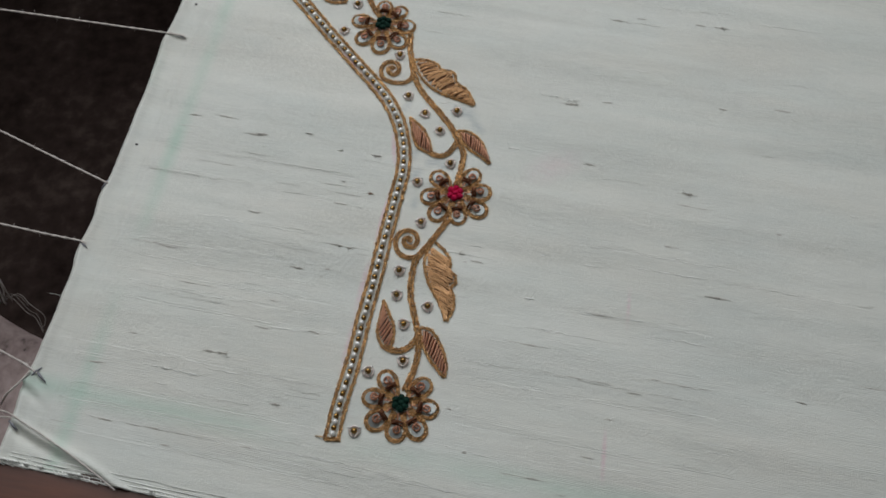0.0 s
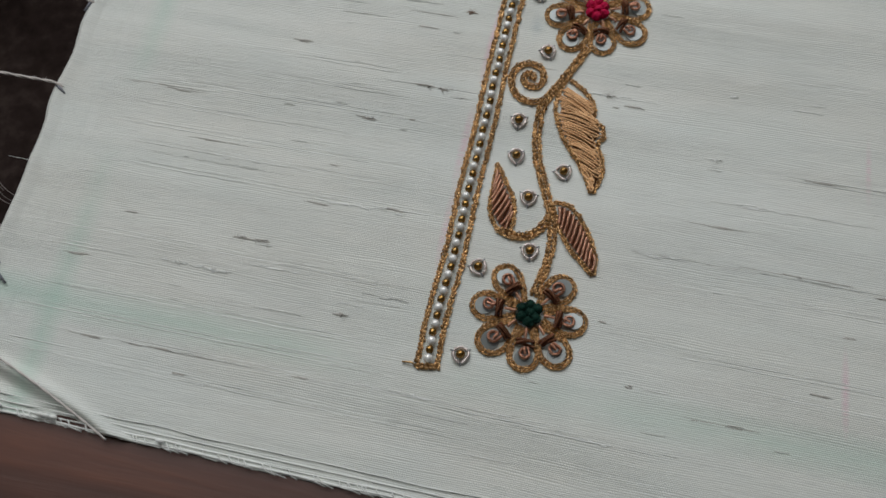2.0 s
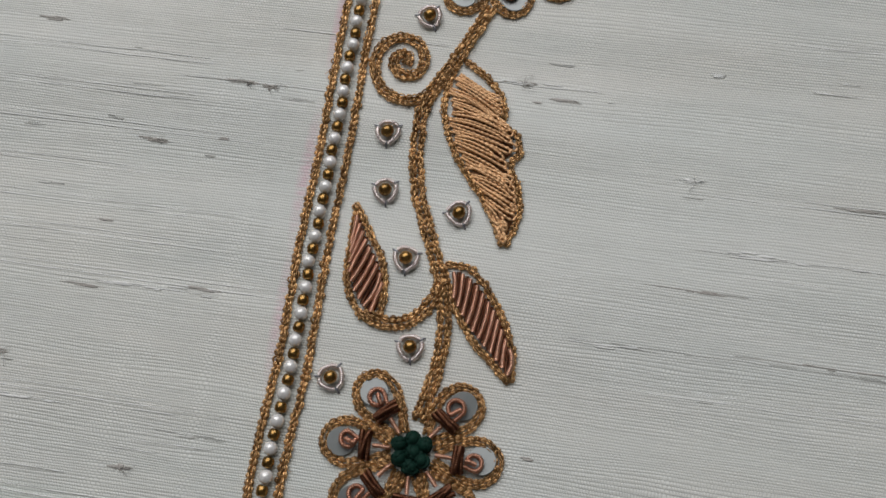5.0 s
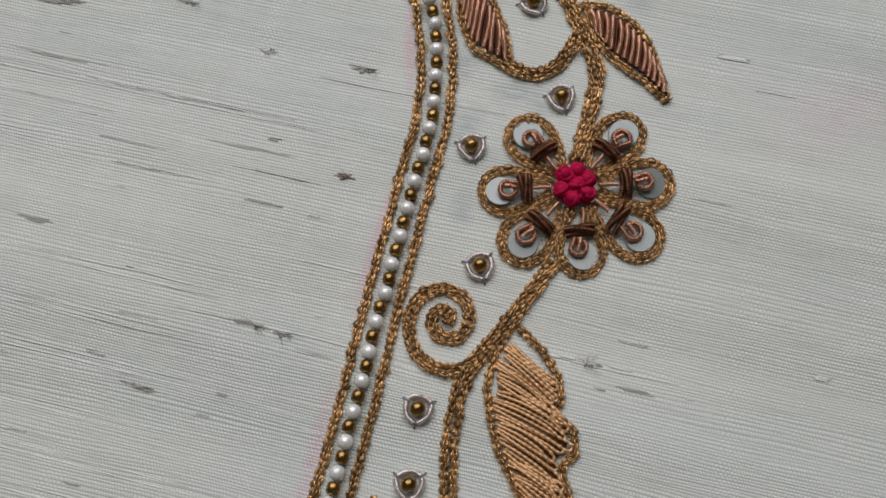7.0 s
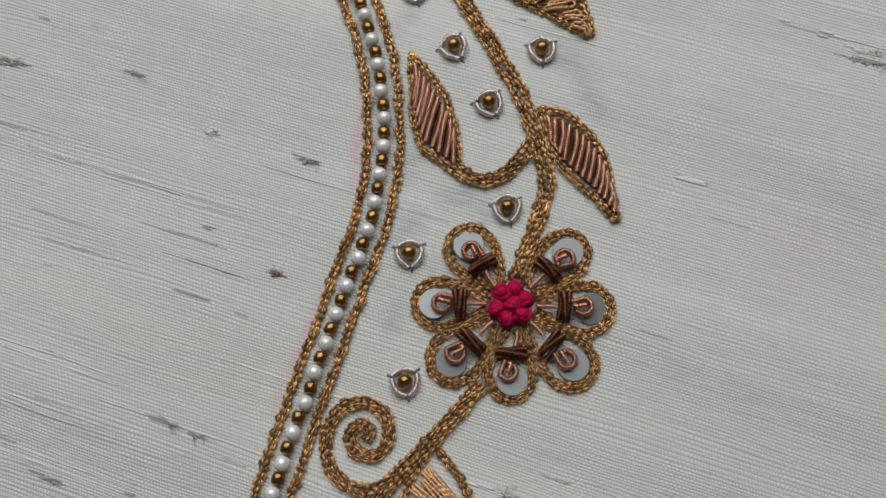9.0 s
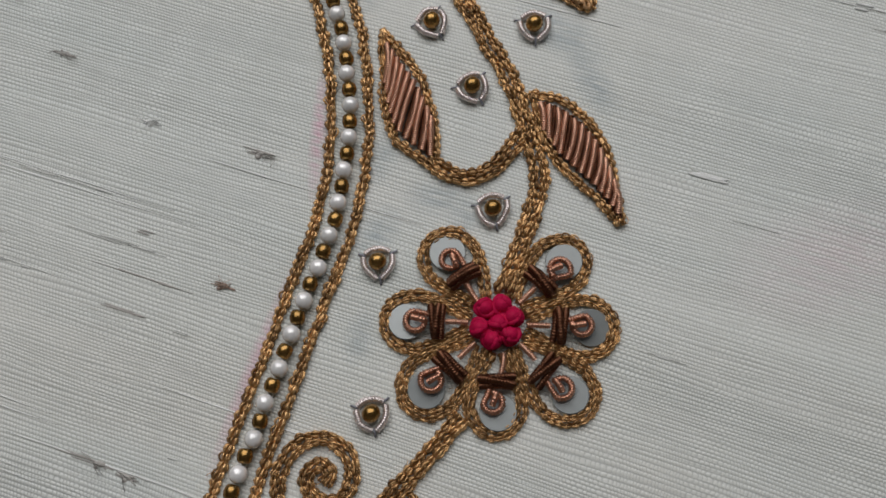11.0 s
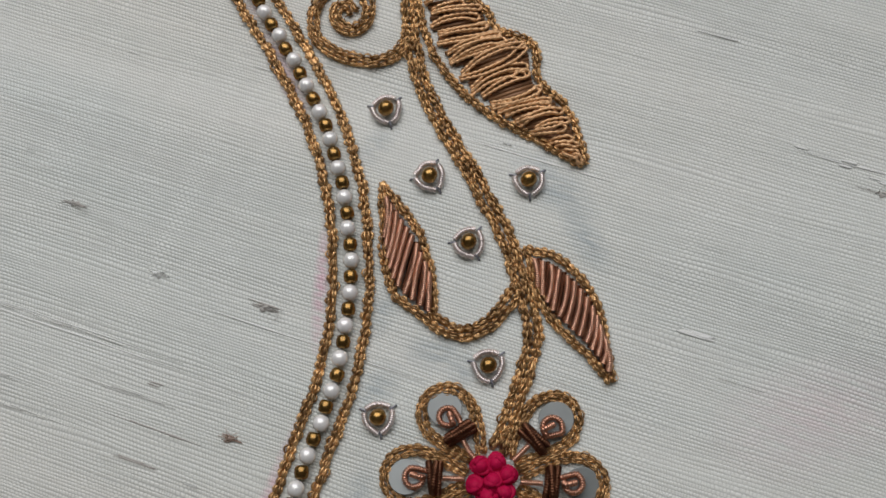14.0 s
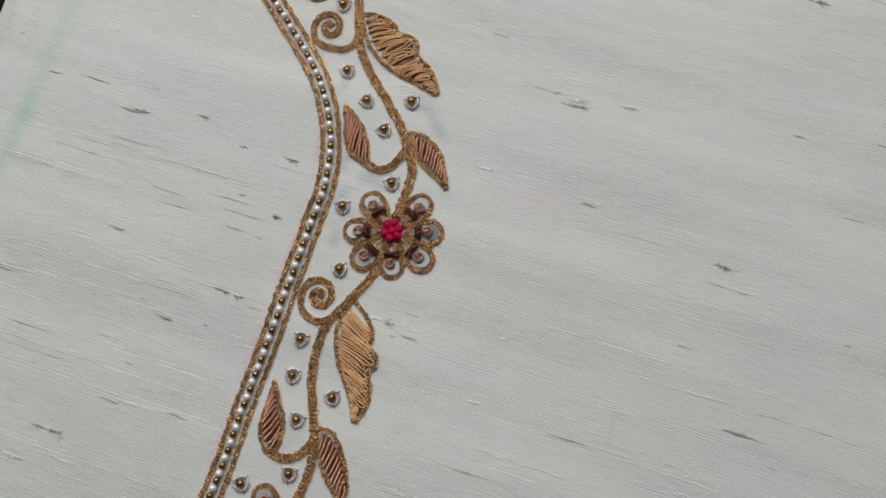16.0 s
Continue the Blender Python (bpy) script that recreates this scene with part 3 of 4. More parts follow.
FAINT_STREAKS = [(-2.24, 7.83, 1.03), (-4.93, 4.25, 0.3), (2.56, 5.27, 0.27), (3.58, 7.05, 0.44), (-1.31, 5.16, 0.44), (-4.88, 9.17, 1.18), (-3.38, 8.59, 1.77), (-5.21, 5.2, 0.24), (-4.01, 5.17, 0.2),
                 (-2.62, 4.43, 0.16), (-7.52, 0.94, 0.3), (-2.97, 0.48, 0.89), (-6.42, -0.76, 2.47), (-1.38, 6.89, 0.16), (-4.58, 10.65, 0.14), (-3.38, 7.53, 1.08), (-3.8, 7.92, 0.81),
                 (-8.39, 11.98, 0.37), (-6.18, 8.86, 3.56), (-7.69, 8.55, 2.34), (-6.64, 3.76, 3.0), (12.92, 3.05, 3.56), (5.87, 0.47, 6.56), (2.0, 14.97, 1.31), (9.27, 14.01, 1.12)]
PALE_STREAKS = [(4.71, 4.87, 0.18), (4.0, 9.01, 0.37), (2.33, 4.95, 1.33), (2.74, 1.17, 0.99), (5.7, 11.02, 1.22), (-5.38, 1.22, 1.42), (-3.71, 2.61, 2.06), (8.74, 4.03, 2.06), (9.03, 1.64, 1.97),
                (-6.96, 1.32, 1.48), (-2.65, -1.55, 1.88), (1.0, -2.6, 2.6), (5.6, 2.0, 3.0)]
PALE_KNOTS = [(4.11, 3.36, 0.3), (6.07, 10.85, 0.34), (-7.43, 1.44, 0.3), (-6.6, 1.22, 0.4), (-2.1, 9.2, 0.2)]
# start, distance from the lower hem and length of the long doubled weft ridges
RIDGES = [(0.1, 8.15, 9.5), (0.2, 7.5, 8.0), (0.35, 6.95, 9.0), (0.4, 6.5, 8.5), (0.5, 5.95, 10.0), (0.2, 4.25, 9.0), (0.2, 3.8, 3.0), (1.6, 1.95, 12.0), (1.2, 1.4, 10.0), (0.4, 2.35, 9.0),
          (1.6, 11.7, 7.0), (1.0, 10.8, 4.0), (1.5, 2.9, 8.0), (2.0, 8.7, 6.0), (3.0, 9.3, 5.0), (14.0, 5.4, 7.0), (15.0, 8.2, 6.0), (13.5, 3.9, 9.0), (16.0, 10.6, 6.0)]


def strewn(name, mat, label=""):
    """The geometry made so far, as one part of the cloth."""
    tagged(part(name, g, mat, fabric, label), kind="stuff").matrix_parent_inverse = Matrix()


g = Geo()
for x, y, ln in KNOTS:
    knot(g, *in_fabric(x, y), ln)
for x, y, ln in STREAKS_WEST + STREAKS_EAST:
    slub(g, *in_fabric(x, y), ln, thick=0.013 if ln < 1 else 0.0105)
strewn("dark_slub", SLUB_DARK)
g = Geo()
knot(g, *in_fabric(-1.0, 7.42), 0.2)
strewn("brown_slub", SLUB_BROWN, "brown matted knot of waste silk")
g = Geo()
for x, y, ln in FAINT_STREAKS:
    slub(g, *in_fabric(x, y), ln, 0.012, 0.009)
for _ in range(120):
    fibre(g, rng.uniform(1.0, 34), rng.uniform(0.3, 26), rng.choice((0.12, 0.2, 0.3, 0.5)), rng.uniform(0.006, 0.011))
strewn("faint_slub", SLUB_FAINT)
g = Geo()
for x, y, ln in PALE_STREAKS:
    slub(g, *in_fabric(x, y), ln, 0.02, 0.017)
for x, y, ln in PALE_KNOTS:
    knot(g, *in_fabric(x, y), ln)
for u, v, ln in RIDGES:
    fibre(g, u + ln / 2, v, ln, 0.011, -0.003)
    fibre(g, u + ln / 2 + 0.4, v + 0.085, ln * 0.8, 0.009, -0.003)
for _ in range(90):
    fibre(g, rng.uniform(0.6, 30), rng.uniform(0.3, 24), rng.choice((0.3, 0.6, 1.2, 2.5)), rng.uniform(0.008, 0.013), -0.002)
strewn("pale_slub", SLUB_PALE)
# pin holes in the silk, their dark inside given as black dots
for x, y in ((-9.35, 9.8), (-7.75, 15.95)):
    u, v = in_fabric(x, y)
    g = Geo()
    g.ball((u, v, 0.01), 0.05, 0.05, 0.02, 10, 6)
    part("ink_dot", g, PIN_HOLE, fabric, "tiny black dot standing for a pin hole").matrix_parent_inverse = Matrix()
g = Geo()
for k in range(150):
    u = rng.uniform(0, 30)
    a = rng.uniform(-0.6, 0.6)
    ln = rng.uniform(0.08, 0.3)
    z = rng.uniform(0.03, 0.07)
    g.tube([(u, 0.12, z), (u + ln * 0.4 * math.sin(a) + 0.1, 0.0, z + 0.05), (u + ln + 0.1, -0.05 * rng.random(), z + 0.02)], 0.010, 4)
for v, r in ((0.04, 0.034), (0.13, 0.026), (0.25, 0.022), (0.38, 0.016)):
    us = np.arange(0.1, 34, 0.12)
    g.tube([(u, v + 0.035 * noise.noise((u * 0.9, v * 40, 3)), 0.012 + 0.01 * noise.noise((u * 1.5, v * 30, 8))) for u in us], [r * (0.75 + 0.5 * noise.noise((u * 2.2, v * 20, 1))) for u in us], 6)
for k in range(14):
    u = rng.choice((0.15, 0.5, 1.2, 2.6, 4.8)) + rng.uniform(-0.3, 0.3)
    g.ball((u, 0.12, 0.10), 0.10, 0.05, 0.05, 8, 5)
part("frayed_edge", g, SLUB_PALE, fabric, "frayed pale silk edge").matrix_parent_inverse = Matrix()


def cord(name, path, radius, label, strands=2, twist=0.75, mat=CORD):
    """A slack cord of twisted strands."""
    q = spline(path, 0.05)
    g = Geo()
    nrm = sides_of(q[:, :2])
    for s in range(strands):
        a = np.arange(len(q)) * 0.05 / twist * 2 * math.pi + s * 2 * math.pi / strands
        r = radius * 0.28
        p = q.copy()
        p[:, :2] += nrm * (np.cos(a) * r)[:, None]
        p[:, 2] += np.sin(a) * r
        g.tube(p, radius * 0.62 * (1 + 0.15 * np.array([noise.noise((i * 0.13, s * 9.0, q[0][1])) for i in range(len(q))])), 6)
    for i in range(0, len(q) - 8, 9):
        c = q[i]
        d = np.array([rng.gauss(0, 0.07), rng.gauss(0, 0.05), rng.gauss(0, 0.04)])
        g.tube([c, c + d, c + d * 1.8 + [0.05, 0, 0]], 0.006, 3)
    ob = new(name, g.mesh(name, mat))
    return tagged(ob, label, "cord", group="lacing cords of the silk")


CORD_LABEL = "off-white twisted cotton lacing cord tied through the silk hem"
cord("lacing_cord", [(-24, 18.1, 0.0), (-15.37, 16.12, 0.05), (-11, 15.1, 0.1), (-8.35, 14.48, 0.12), (-8.0, 14.35, 0.05)], 0.046, CORD_LABEL)
cord("lacing_cord", [(-24, 16.0, 0.0), (-14.4, 10.61, 0.05), (-12, 9.25, 0.1), (-10.37, 8.33, 0.14), (-10.1, 8.2, 0.05)], 0.044, CORD_LABEL)
cord("lacing_cord", [(-24, 9.7, 0.0), (-13.73, 6.83, 0.05), (-12, 6.33, 0.1), (-10.85, 6.02, 0.14), (-10.6, 5.9, 0.05)], 0.046, CORD_LABEL)
cord("lacing_cord", [(-24, 8.4, 0.0), (-12.93, 2.25, 0.05), (-12.2, 1.85, 0.1), (-11.68, 1.5, 0.12), (-11.5, 1.38, 0.05)], 0.040, CORD_LABEL)
cord("lacing_cord", [(-24, 0.75, 0.0), (-14.1, 0.15, 0.05), (-12.3, 0.0, 0.12), (-12.0, -0.1, 0.14), (-11.85, -0.25, 0.05)], 0.040, CORD_LABEL)
cord("loose_thread", [(-13.82, -1.17, -1.0), (-13.6, -0.4, -0.4), (-13.24, 0.07, 0.1), (-12.75, 0.22, 0.25), (-12.2, 0.11, 0.25), (-11.7, -0.2, 0.18), (-11.18, -0.52, 0.19), (-10.13, -1.21, 0.19),
     (-9.19, -1.89, 0.17), (-8.6, -2.35, 0.1)], 0.028, "loose grey-white cotton thread lying along the silk crease", twist=0.7, mat=CORD)
cord("loose_thread", [(-13.0, 0.7, -0.8), (-12.4, 0.75, 0.1), (-12.0, 1.1, 0.2), (-11.75, 1.45, 0.18)], 0.045, "short knotted cotton thread at the silk hem", 3)


def hem_stitch(x, y, dx, dy):
    g = Geo()
    g.tube([(x, y, 0.06), (x + dx * 0.5, y + dy * 0.5, 0.1), (x + dx, y + dy, 0.04)], [0.03, 0.045, 0.02], 6)
    part("hem_stitch", g, GREY_STITCH, fabric, "grey stitch in the hem").matrix_parent_inverse = FABRIC_FRAME.inverted()


for s in ((-8.35, 14.5, 0.35, -0.15), (-10.35, 8.0, 0.28, 0.45), (-10.8, 6.0, 0.25, -0.25), (-11.75, 1.3, 0.3, 0.3), (-11.6, 1.5, 0.35, -0.4), (-12.2, -0.1, 0.3, -0.3)):
    hem_stitch(*s)


def frayed_rope():
    g = Geo()
    trunk = [(-24, 8.9, -6.2), (-18.89, 8.42, -6.3), (-18.07, 8.23, -6.2), (-17.53, 7.96, -6.2), (-17.04, 7.36, -6.4), (-16.8, 6.8, -6.9)]
    knot_end = [(-24, 9.3, -6), (-18.87, 9.12, -5.8), (-18.09, 9.18, -5.6), (-17.5, 9.05, -5.7), (-17.7, 8.72, -6.0), (-18.18, 8.6, -6.1), (-18.9, 8.5, -6.2)]
    for k in range(44):
        keys = knot_end if k % 2 == 0 else trunk
        a, b = rng.gauss(0, 0.10), rng.gauss(0, 0.085)
        n = len(keys) if keys is knot_end or rng.random() < 0.45 else rng.choice((3, 4, 5))
        path = [(x + a * (1.0 + 0.08 * i) + rng.gauss(0, 0.035), y + b * (1.0 + 0.08 * i) + rng.gauss(0, 0.035), z + rng.gauss(0, 0.1)) for i, (x, y, z) in enumerate(keys[:n])]
        q = spline(path, 0.1)
        q = q + np.array([[0.06 * noise.noise((i * 0.35, k * 3.7, c * 5.1)) for c in range(3)] for i in range(len(q))])
        g.tube(q, 0.034, 5)
    for k in range(7):
        keys = knot_end if k < 4 else trunk[:5]
        a, b = rng.gauss(0, 0.07), rng.gauss(0, 0.07)
        q = spline([(x + a, y + b, z - 0.05) for x, y, z in keys], 0.1)
        g.tube(q, 0.085 * (1 + 0.2 * np.sin(np.arange(len(q)) * 0.9 + k)) * np.linspace(1, 0.55, len(q)), 6)
    for k in range(4):
        a, b = rng.gauss(0, 0.10), rng.gauss(0, 0.10)
        path = [(-16.9, 6.9, -6.9), (-16.44 + a, 7.1 + b, -7.0), (-15.98 + b, 6.7 + a, -7.2), (-15.43 + a, 6.28 + b, -7.4), (-15.29, 5.93 + a, -7.6), (-15.62 + b, 6.0, -7.7)][:rng.choice((3, 5, 6))]
        g.tube(spline(path, 0.08), 0.014, 4)
    g.tube(spline([(-16.9, 7.2, -6.7), (-17.05, 6.95, -6.9), (-17.25, 6.7, -7.1)], 0.08), 0.02, 4)
    ob = new("frayed_rope", g.mesh("frayed_rope", OLD_CORD))
    return tagged(ob, "frayed end of old greyish cotton rope", "rope")


frayed_rope()


# ---- the beaded border along the neckline ----
BORDER = [(-4.2, 16.6), (-3.45, 15.55), (-2.73, 14.5), (-2.05, 13.55), (-1.28, 12.49), (-0.8, 11.83), (-0.37, 11.12), (-0.07, 10.38), (0.09, 9.7), (0.16, 8.95),
          (0.09, 8.14), (-0.12, 7.28), (-0.33, 6.4), (-0.55, 5.5), (-0.83, 4.25), (-1.18, 2.89), (-1.51, 1.4), (-1.86, 0.2), (-2.12, -0.98)]
border_line = spline(BORDER, 0.02)
border_len = np.linalg.norm(np.diff(border_line, axis=0), axis=1).sum()
border = thing("beaded_border", "curved border of pearls and gold beads between gold chain lines", "border", (*BORDER[9], 0))
nb = sides_of(border_line)
for side in (-1, 1):
    g = Geo()
    chain(g, border_line + nb * (side * 0.205), 0.12, 1, 0.088)
    part("chain_line", g, GOLD_THREAD, border)
g = Geo()
chain(g, spline([(-2.38, -0.98), (-1.86, -1.05)], 0.02), 0.13, 1)
g.tube([(-2.62, -0.9, 0.03), (-2.45, -0.93, 0.06), (-2.35, -0.97, 0.05)], 0.02, 5)
part("end_bar", g, GOLD_THREAD, border)
g = Geo()
g.tube(np.c_[border_line[::4], np.full(len(border_line[::4]), 0.03)], 0.03, 5)
part("bead_string", g, NYLON, border)
gp = Geo()
gp.ball((0, 0, 0.096), 0.094, 0.096, 0.094, 20, 14)
pearl_mesh = gp.mesh("pearl", PEARL)
gb = Geo()
prof = [(0.026, -0.070), (0.052, -0.074), (0.074, -0.052), (0.083, 0.0), (0.074, 0.052), (0.052, 0.074), (0.026, 0.070)]
for i in range(16):
    a = 2 * math.pi * i / 16
    for r, y in prof:
        gb.v.append((r * math.cos(a), y, 0.088 + r * math.sin(a)))
for i in range(16):
    for j in range(7):
        q, w = (i + 1) % 16, (j + 1) % 7
        gb.f.append((i * 7 + j, i * 7 + w, q * 7 + w, q * 7 + j))
bead_mesh = gb.mesh("gold_bead", GOLD_BEAD)
s, count = border_len - 0.12, 0
while s > 0.1:
    m, nn = at_length(border_line, s)
    turn = math.atan2(nn[1], nn[0]) + rng.gauss(0, 0.12)
    off = rng.gauss(0, 0.008)
    place = (m[0] + nn[0] * off, m[1] + nn[1] * off, 0.0)
    if count % 2 == 0:
        part("pearl", pearl_mesh, None, border, at=place, turn=turn)
    else:
        part("gold_bead", bead_mesh, None, border, at=place, turn=turn)
    s -= 0.1835 + rng.gauss(0, 0.003)
    count += 1


# ---- studs: a gold bead inside three pieces of silver coil ----
def stud(x, y, turn):
    ob = thing("bead_stud", "antique gold bead ringed by silver coiled wire", "bead", (x, y, 0), "bead studs on the silk")
    g = Geo()
    g.ball((x, y, 0.095), 0.098, 0.092, 0.095, 20, 14, turn)
    part("bead", g, GOLD_BEAD, ob, "antique gold bead")
    for k in range(3):
        a0 = turn + k * 2.094
        path = []
        for i in range(5):
            t = i / 4
            a = a0 + 0.10 + t * 1.82
            r = 0.168 - 0.022 * math.sin(math.pi * t) + rng.gauss(0, 0.004)
            path.append((x + r * math.cos(a), y + r * math.sin(a), 0.032 + 0.03 * math.sin(math.pi * t)))
        g = Geo()
        purl(g, path, 0.037, 0.023)
        part("coil_piece", g, SILVER_PURL, ob)
    g = Geo()
    for k in range(3):
        a = turn + k * 2.094 + rng.gauss(0, 0.05)
        g.tube([(x + 0.15 * math.cos(a), y + 0.15 * math.sin(a), 0.05), (x + 0.20 * math.cos(a), y + 0.20 * math.sin(a), 0.03), (x + 0.235 * math.cos(a), y + 0.235 * math.sin(a), 0.005)], 0.012, 4)
    part("tie_stitch", g, GREY_STITCH, ob, "dark grey tie stitches")


for x, y, turn in [(-1.43, -0.80, 15), (-1.02, 1.08, 40), (0.07, 1.39, 15), (0.10, 2.62, 5), (-0.12, 3.63, 20), (0.88, 3.19, 35), (-0.03, 4.50, 10),
                   (0.71, 6.24, 35), (0.61, 7.80, 30), (1.76, 8.46, 35), (1.43, 9.82, 50), (0.92, 10.56, 55), (2.05, 10.59, 30), (0.34, 11.33, 40),
                   (0.04, 13.14, 20), (-2.04, 14.38, 10), (-1.54, 15.57, 30)]:
    stud(x, y, radians(turn + 12))


# ---- stems, scrolls and leaves ----
def stem(name, points, width, rows, label, group="stems of the vine"):
    ob = thing(name, label, "embroidery", (*points[len(points) // 2], 0), group)
    q = spline(points, 0.02)
    nq = sides_of(q)
    for row in range(rows):
        g = Geo()
        chain(g, q + nq * ((row - (rows - 1) / 2) * width / rows), width / rows, 1, 0.09, 0.05)
        part("stitched_line", g, GOLD_THREAD, ob)
    return ob


STEM = "gold chain-stitched vine stem on the silk"
stem("embroidered_vine", [(0.10, 0.40), (0.38, 1.02), (0.53, 1.52), (0.56, 1.97), (0.53, 2.43), (0.43, 2.98), (0.34, 3.55), (0.35, 4.03), (0.42, 4.52), (0.57, 4.93), (0.88, 5.33),
     (1.20, 5.73), (1.62, 6.28)], 0.21, 2, STEM)
stem("embroidered_vine", [(1.92, 7.55), (2.05, 8.0), (2.15, 8.36), (2.22, 8.75), (2.16, 9.13), (2.02, 9.48), (1.85, 9.9), (1.55, 10.39), (1.3, 10.78), (1.0, 11.2), (0.76, 11.62),
     (0.62, 11.98), (0.51, 12.42), (0.46, 12.95), (0.41, 13.58), (0.45, 14.1)], 0.22, 2, STEM)
stem("embroidered_vine", [(-0.68, 14.9), (-0.9, 15.3), (-1.12, 15.85), (-1.35, 16.4), (-1.7, 17.0)], 0.21, 2, STEM)
stem("embroidered_tendril", [(0.60, 2.32), (0.43, 2.03), (0.18, 1.80), (-0.1, 1.73), (-0.38, 1.80), (-0.55, 1.92)], 0.2, 2, "gold chain-stitched tendril joining a small leaf")
stem("embroidered_tendril", [(2.06, 9.42), (1.85, 9.06), (1.66, 8.87), (1.43, 8.79), (1.18, 8.87), (1.04, 8.98)], 0.2, 2, "gold chain-stitched tendril joining a small leaf")
stem("embroidered_scroll", [(0.88, 5.32), (0.55, 4.99), (0.19, 4.98), (-0.08, 5.2), (-0.15, 5.55), (0.0, 5.87), (0.29, 5.96), (0.54, 5.79), (0.57, 5.52), (0.41, 5.34), (0.18, 5.41),
     (0.13, 5.60), (0.25, 5.71), (0.35, 5.62), (0.30, 5.52)], 0.17, 2, "gold chain-stitched spiral scroll", "spiral scrolls")
stem("embroidered_scroll", [(0.57, 12.30), (0.34, 12.0), (0.03, 11.92), (-0.33, 11.99), (-0.60, 12.2), (-0.65, 12.55), (-0.48, 12.82), (-0.16, 12.84), (0.0, 12.62), (-0.03, 12.4), (-0.18, 12.30),
     (-0.36, 12.38), (-0.39, 12.56), (-0.27, 12.63), (-0.18, 12.53)], 0.17, 2, "gold chain-stitched spiral scroll", "spiral scrolls")


def leaf_outline(ob, *curves):
    for c in curves:
        g = Geo()
        chain(g, spline(c, 0.02), 0.105, 1, 0.085)
        part("leaf_outline", g, GOLD_THREAD, ob)


def lerp_at(q, t):
    t = min(max(t, 0.0), 1.0) * (len(q) - 1)
    i = min(int(t), len(q) - 2)
    return q[i] + (q[i + 1] - q[i]) * (t - i)


def small_leaf(upper, lower, shift, n, label="small leaf of copper coiled wire outlined in gold"):
    """upper and lower run from the stem or tip end to the other; the coils lie slantwise between them."""
    a, b = spline(upper, 0.02), spline(lower, 0.02)
    c = (a.mean(0) + b.mean(0)) / 2
    ob = thing("small_leaf", label, "leaf", (*c, 0), "small coiled leaves")
    leaf_outline(ob, upper, lower)
    for k in range(n):
        u = 0.06 + (0.93 - shift) * k / (n - 1)
        p, q = lerp_at(a, u), lerp_at(b, u + shift)
        d = q - p
        ln = np.linalg.norm(d)
        lo, hi = 0.11 / ln, 1 - 0.10 / ln
        p2, q2 = p + d * lo, p + d * hi
        bow = np.array([-d[1], d[0]]) / ln * rng.gauss(0.02, 0.012)
        g = Geo()
        z = rng.uniform(0.04, 0.055)
        purl(g, [(*p2, z), (*(p2 * 0.67 + q2 * 0.33 + bow), z + 0.045), (*(p2 * 0.33 + q2 * 0.67 + bow), z + 0.045), (*q2, z)], 0.037, 0.022)
        part("coil_piece", g, COPPER_PURL, ob)
        # a darker, lower coil added to deepen the dark gap beside it
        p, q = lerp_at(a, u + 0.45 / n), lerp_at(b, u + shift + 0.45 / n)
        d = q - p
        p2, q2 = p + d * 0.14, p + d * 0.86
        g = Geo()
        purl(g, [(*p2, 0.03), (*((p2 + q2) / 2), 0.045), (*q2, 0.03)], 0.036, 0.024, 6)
        part("under_coil", g, DARK_PURL, ob, "dark bronze coil added in the gap")


small_leaf([(-0.54, 3.5), (-0.38, 3.05), (-0.23, 2.64), (-0.22, 2.26), (-0.33, 1.83)], [(-0.54, 3.5), (-0.67, 2.83), (-0.74, 2.37), (-0.62, 1.98), (-0.46, 1.82)], 0.33, 9)
small_leaf([(0.63, 2.5), (0.96, 2.38), (1.22, 2.0), (1.37, 1.54), (1.42, 1.17), (1.36, 0.80)], [(0.60, 2.5), (0.66, 2.11), (0.75, 1.73), (0.93, 1.36), (1.14, 1.06), (1.33, 0.79)], 0.26, 11)
small_leaf([(0.37, 10.46), (0.63, 10.17), (0.85, 9.90), (1.01, 9.54), (1.08, 9.22), (1.12, 8.92)], [(0.37, 10.46), (0.44, 10.03), (0.50, 9.57), (0.60, 9.25), (0.77, 9.06), (1.07, 8.90)], 0.36, 10)
small_leaf([(2.04, 9.80), (2.38, 9.74), (2.68, 9.54), (2.89, 9.25), (3.01, 8.85), (3.11, 8.40)], [(2.08, 9.80), (2.17, 9.48), (2.34, 9.12), (2.55, 8.90), (2.81, 8.69), (3.09, 8.40)], 0.25, 13)
small_leaf([(-3.0, 16.7), (-2.5, 16.5), (-2.15, 16.1), (-1.95, 15.75)], [(-3.0, 16.7), (-2.95, 16.1), (-2.6, 15.75), (-1.97, 15.7)], 0.3, 8)


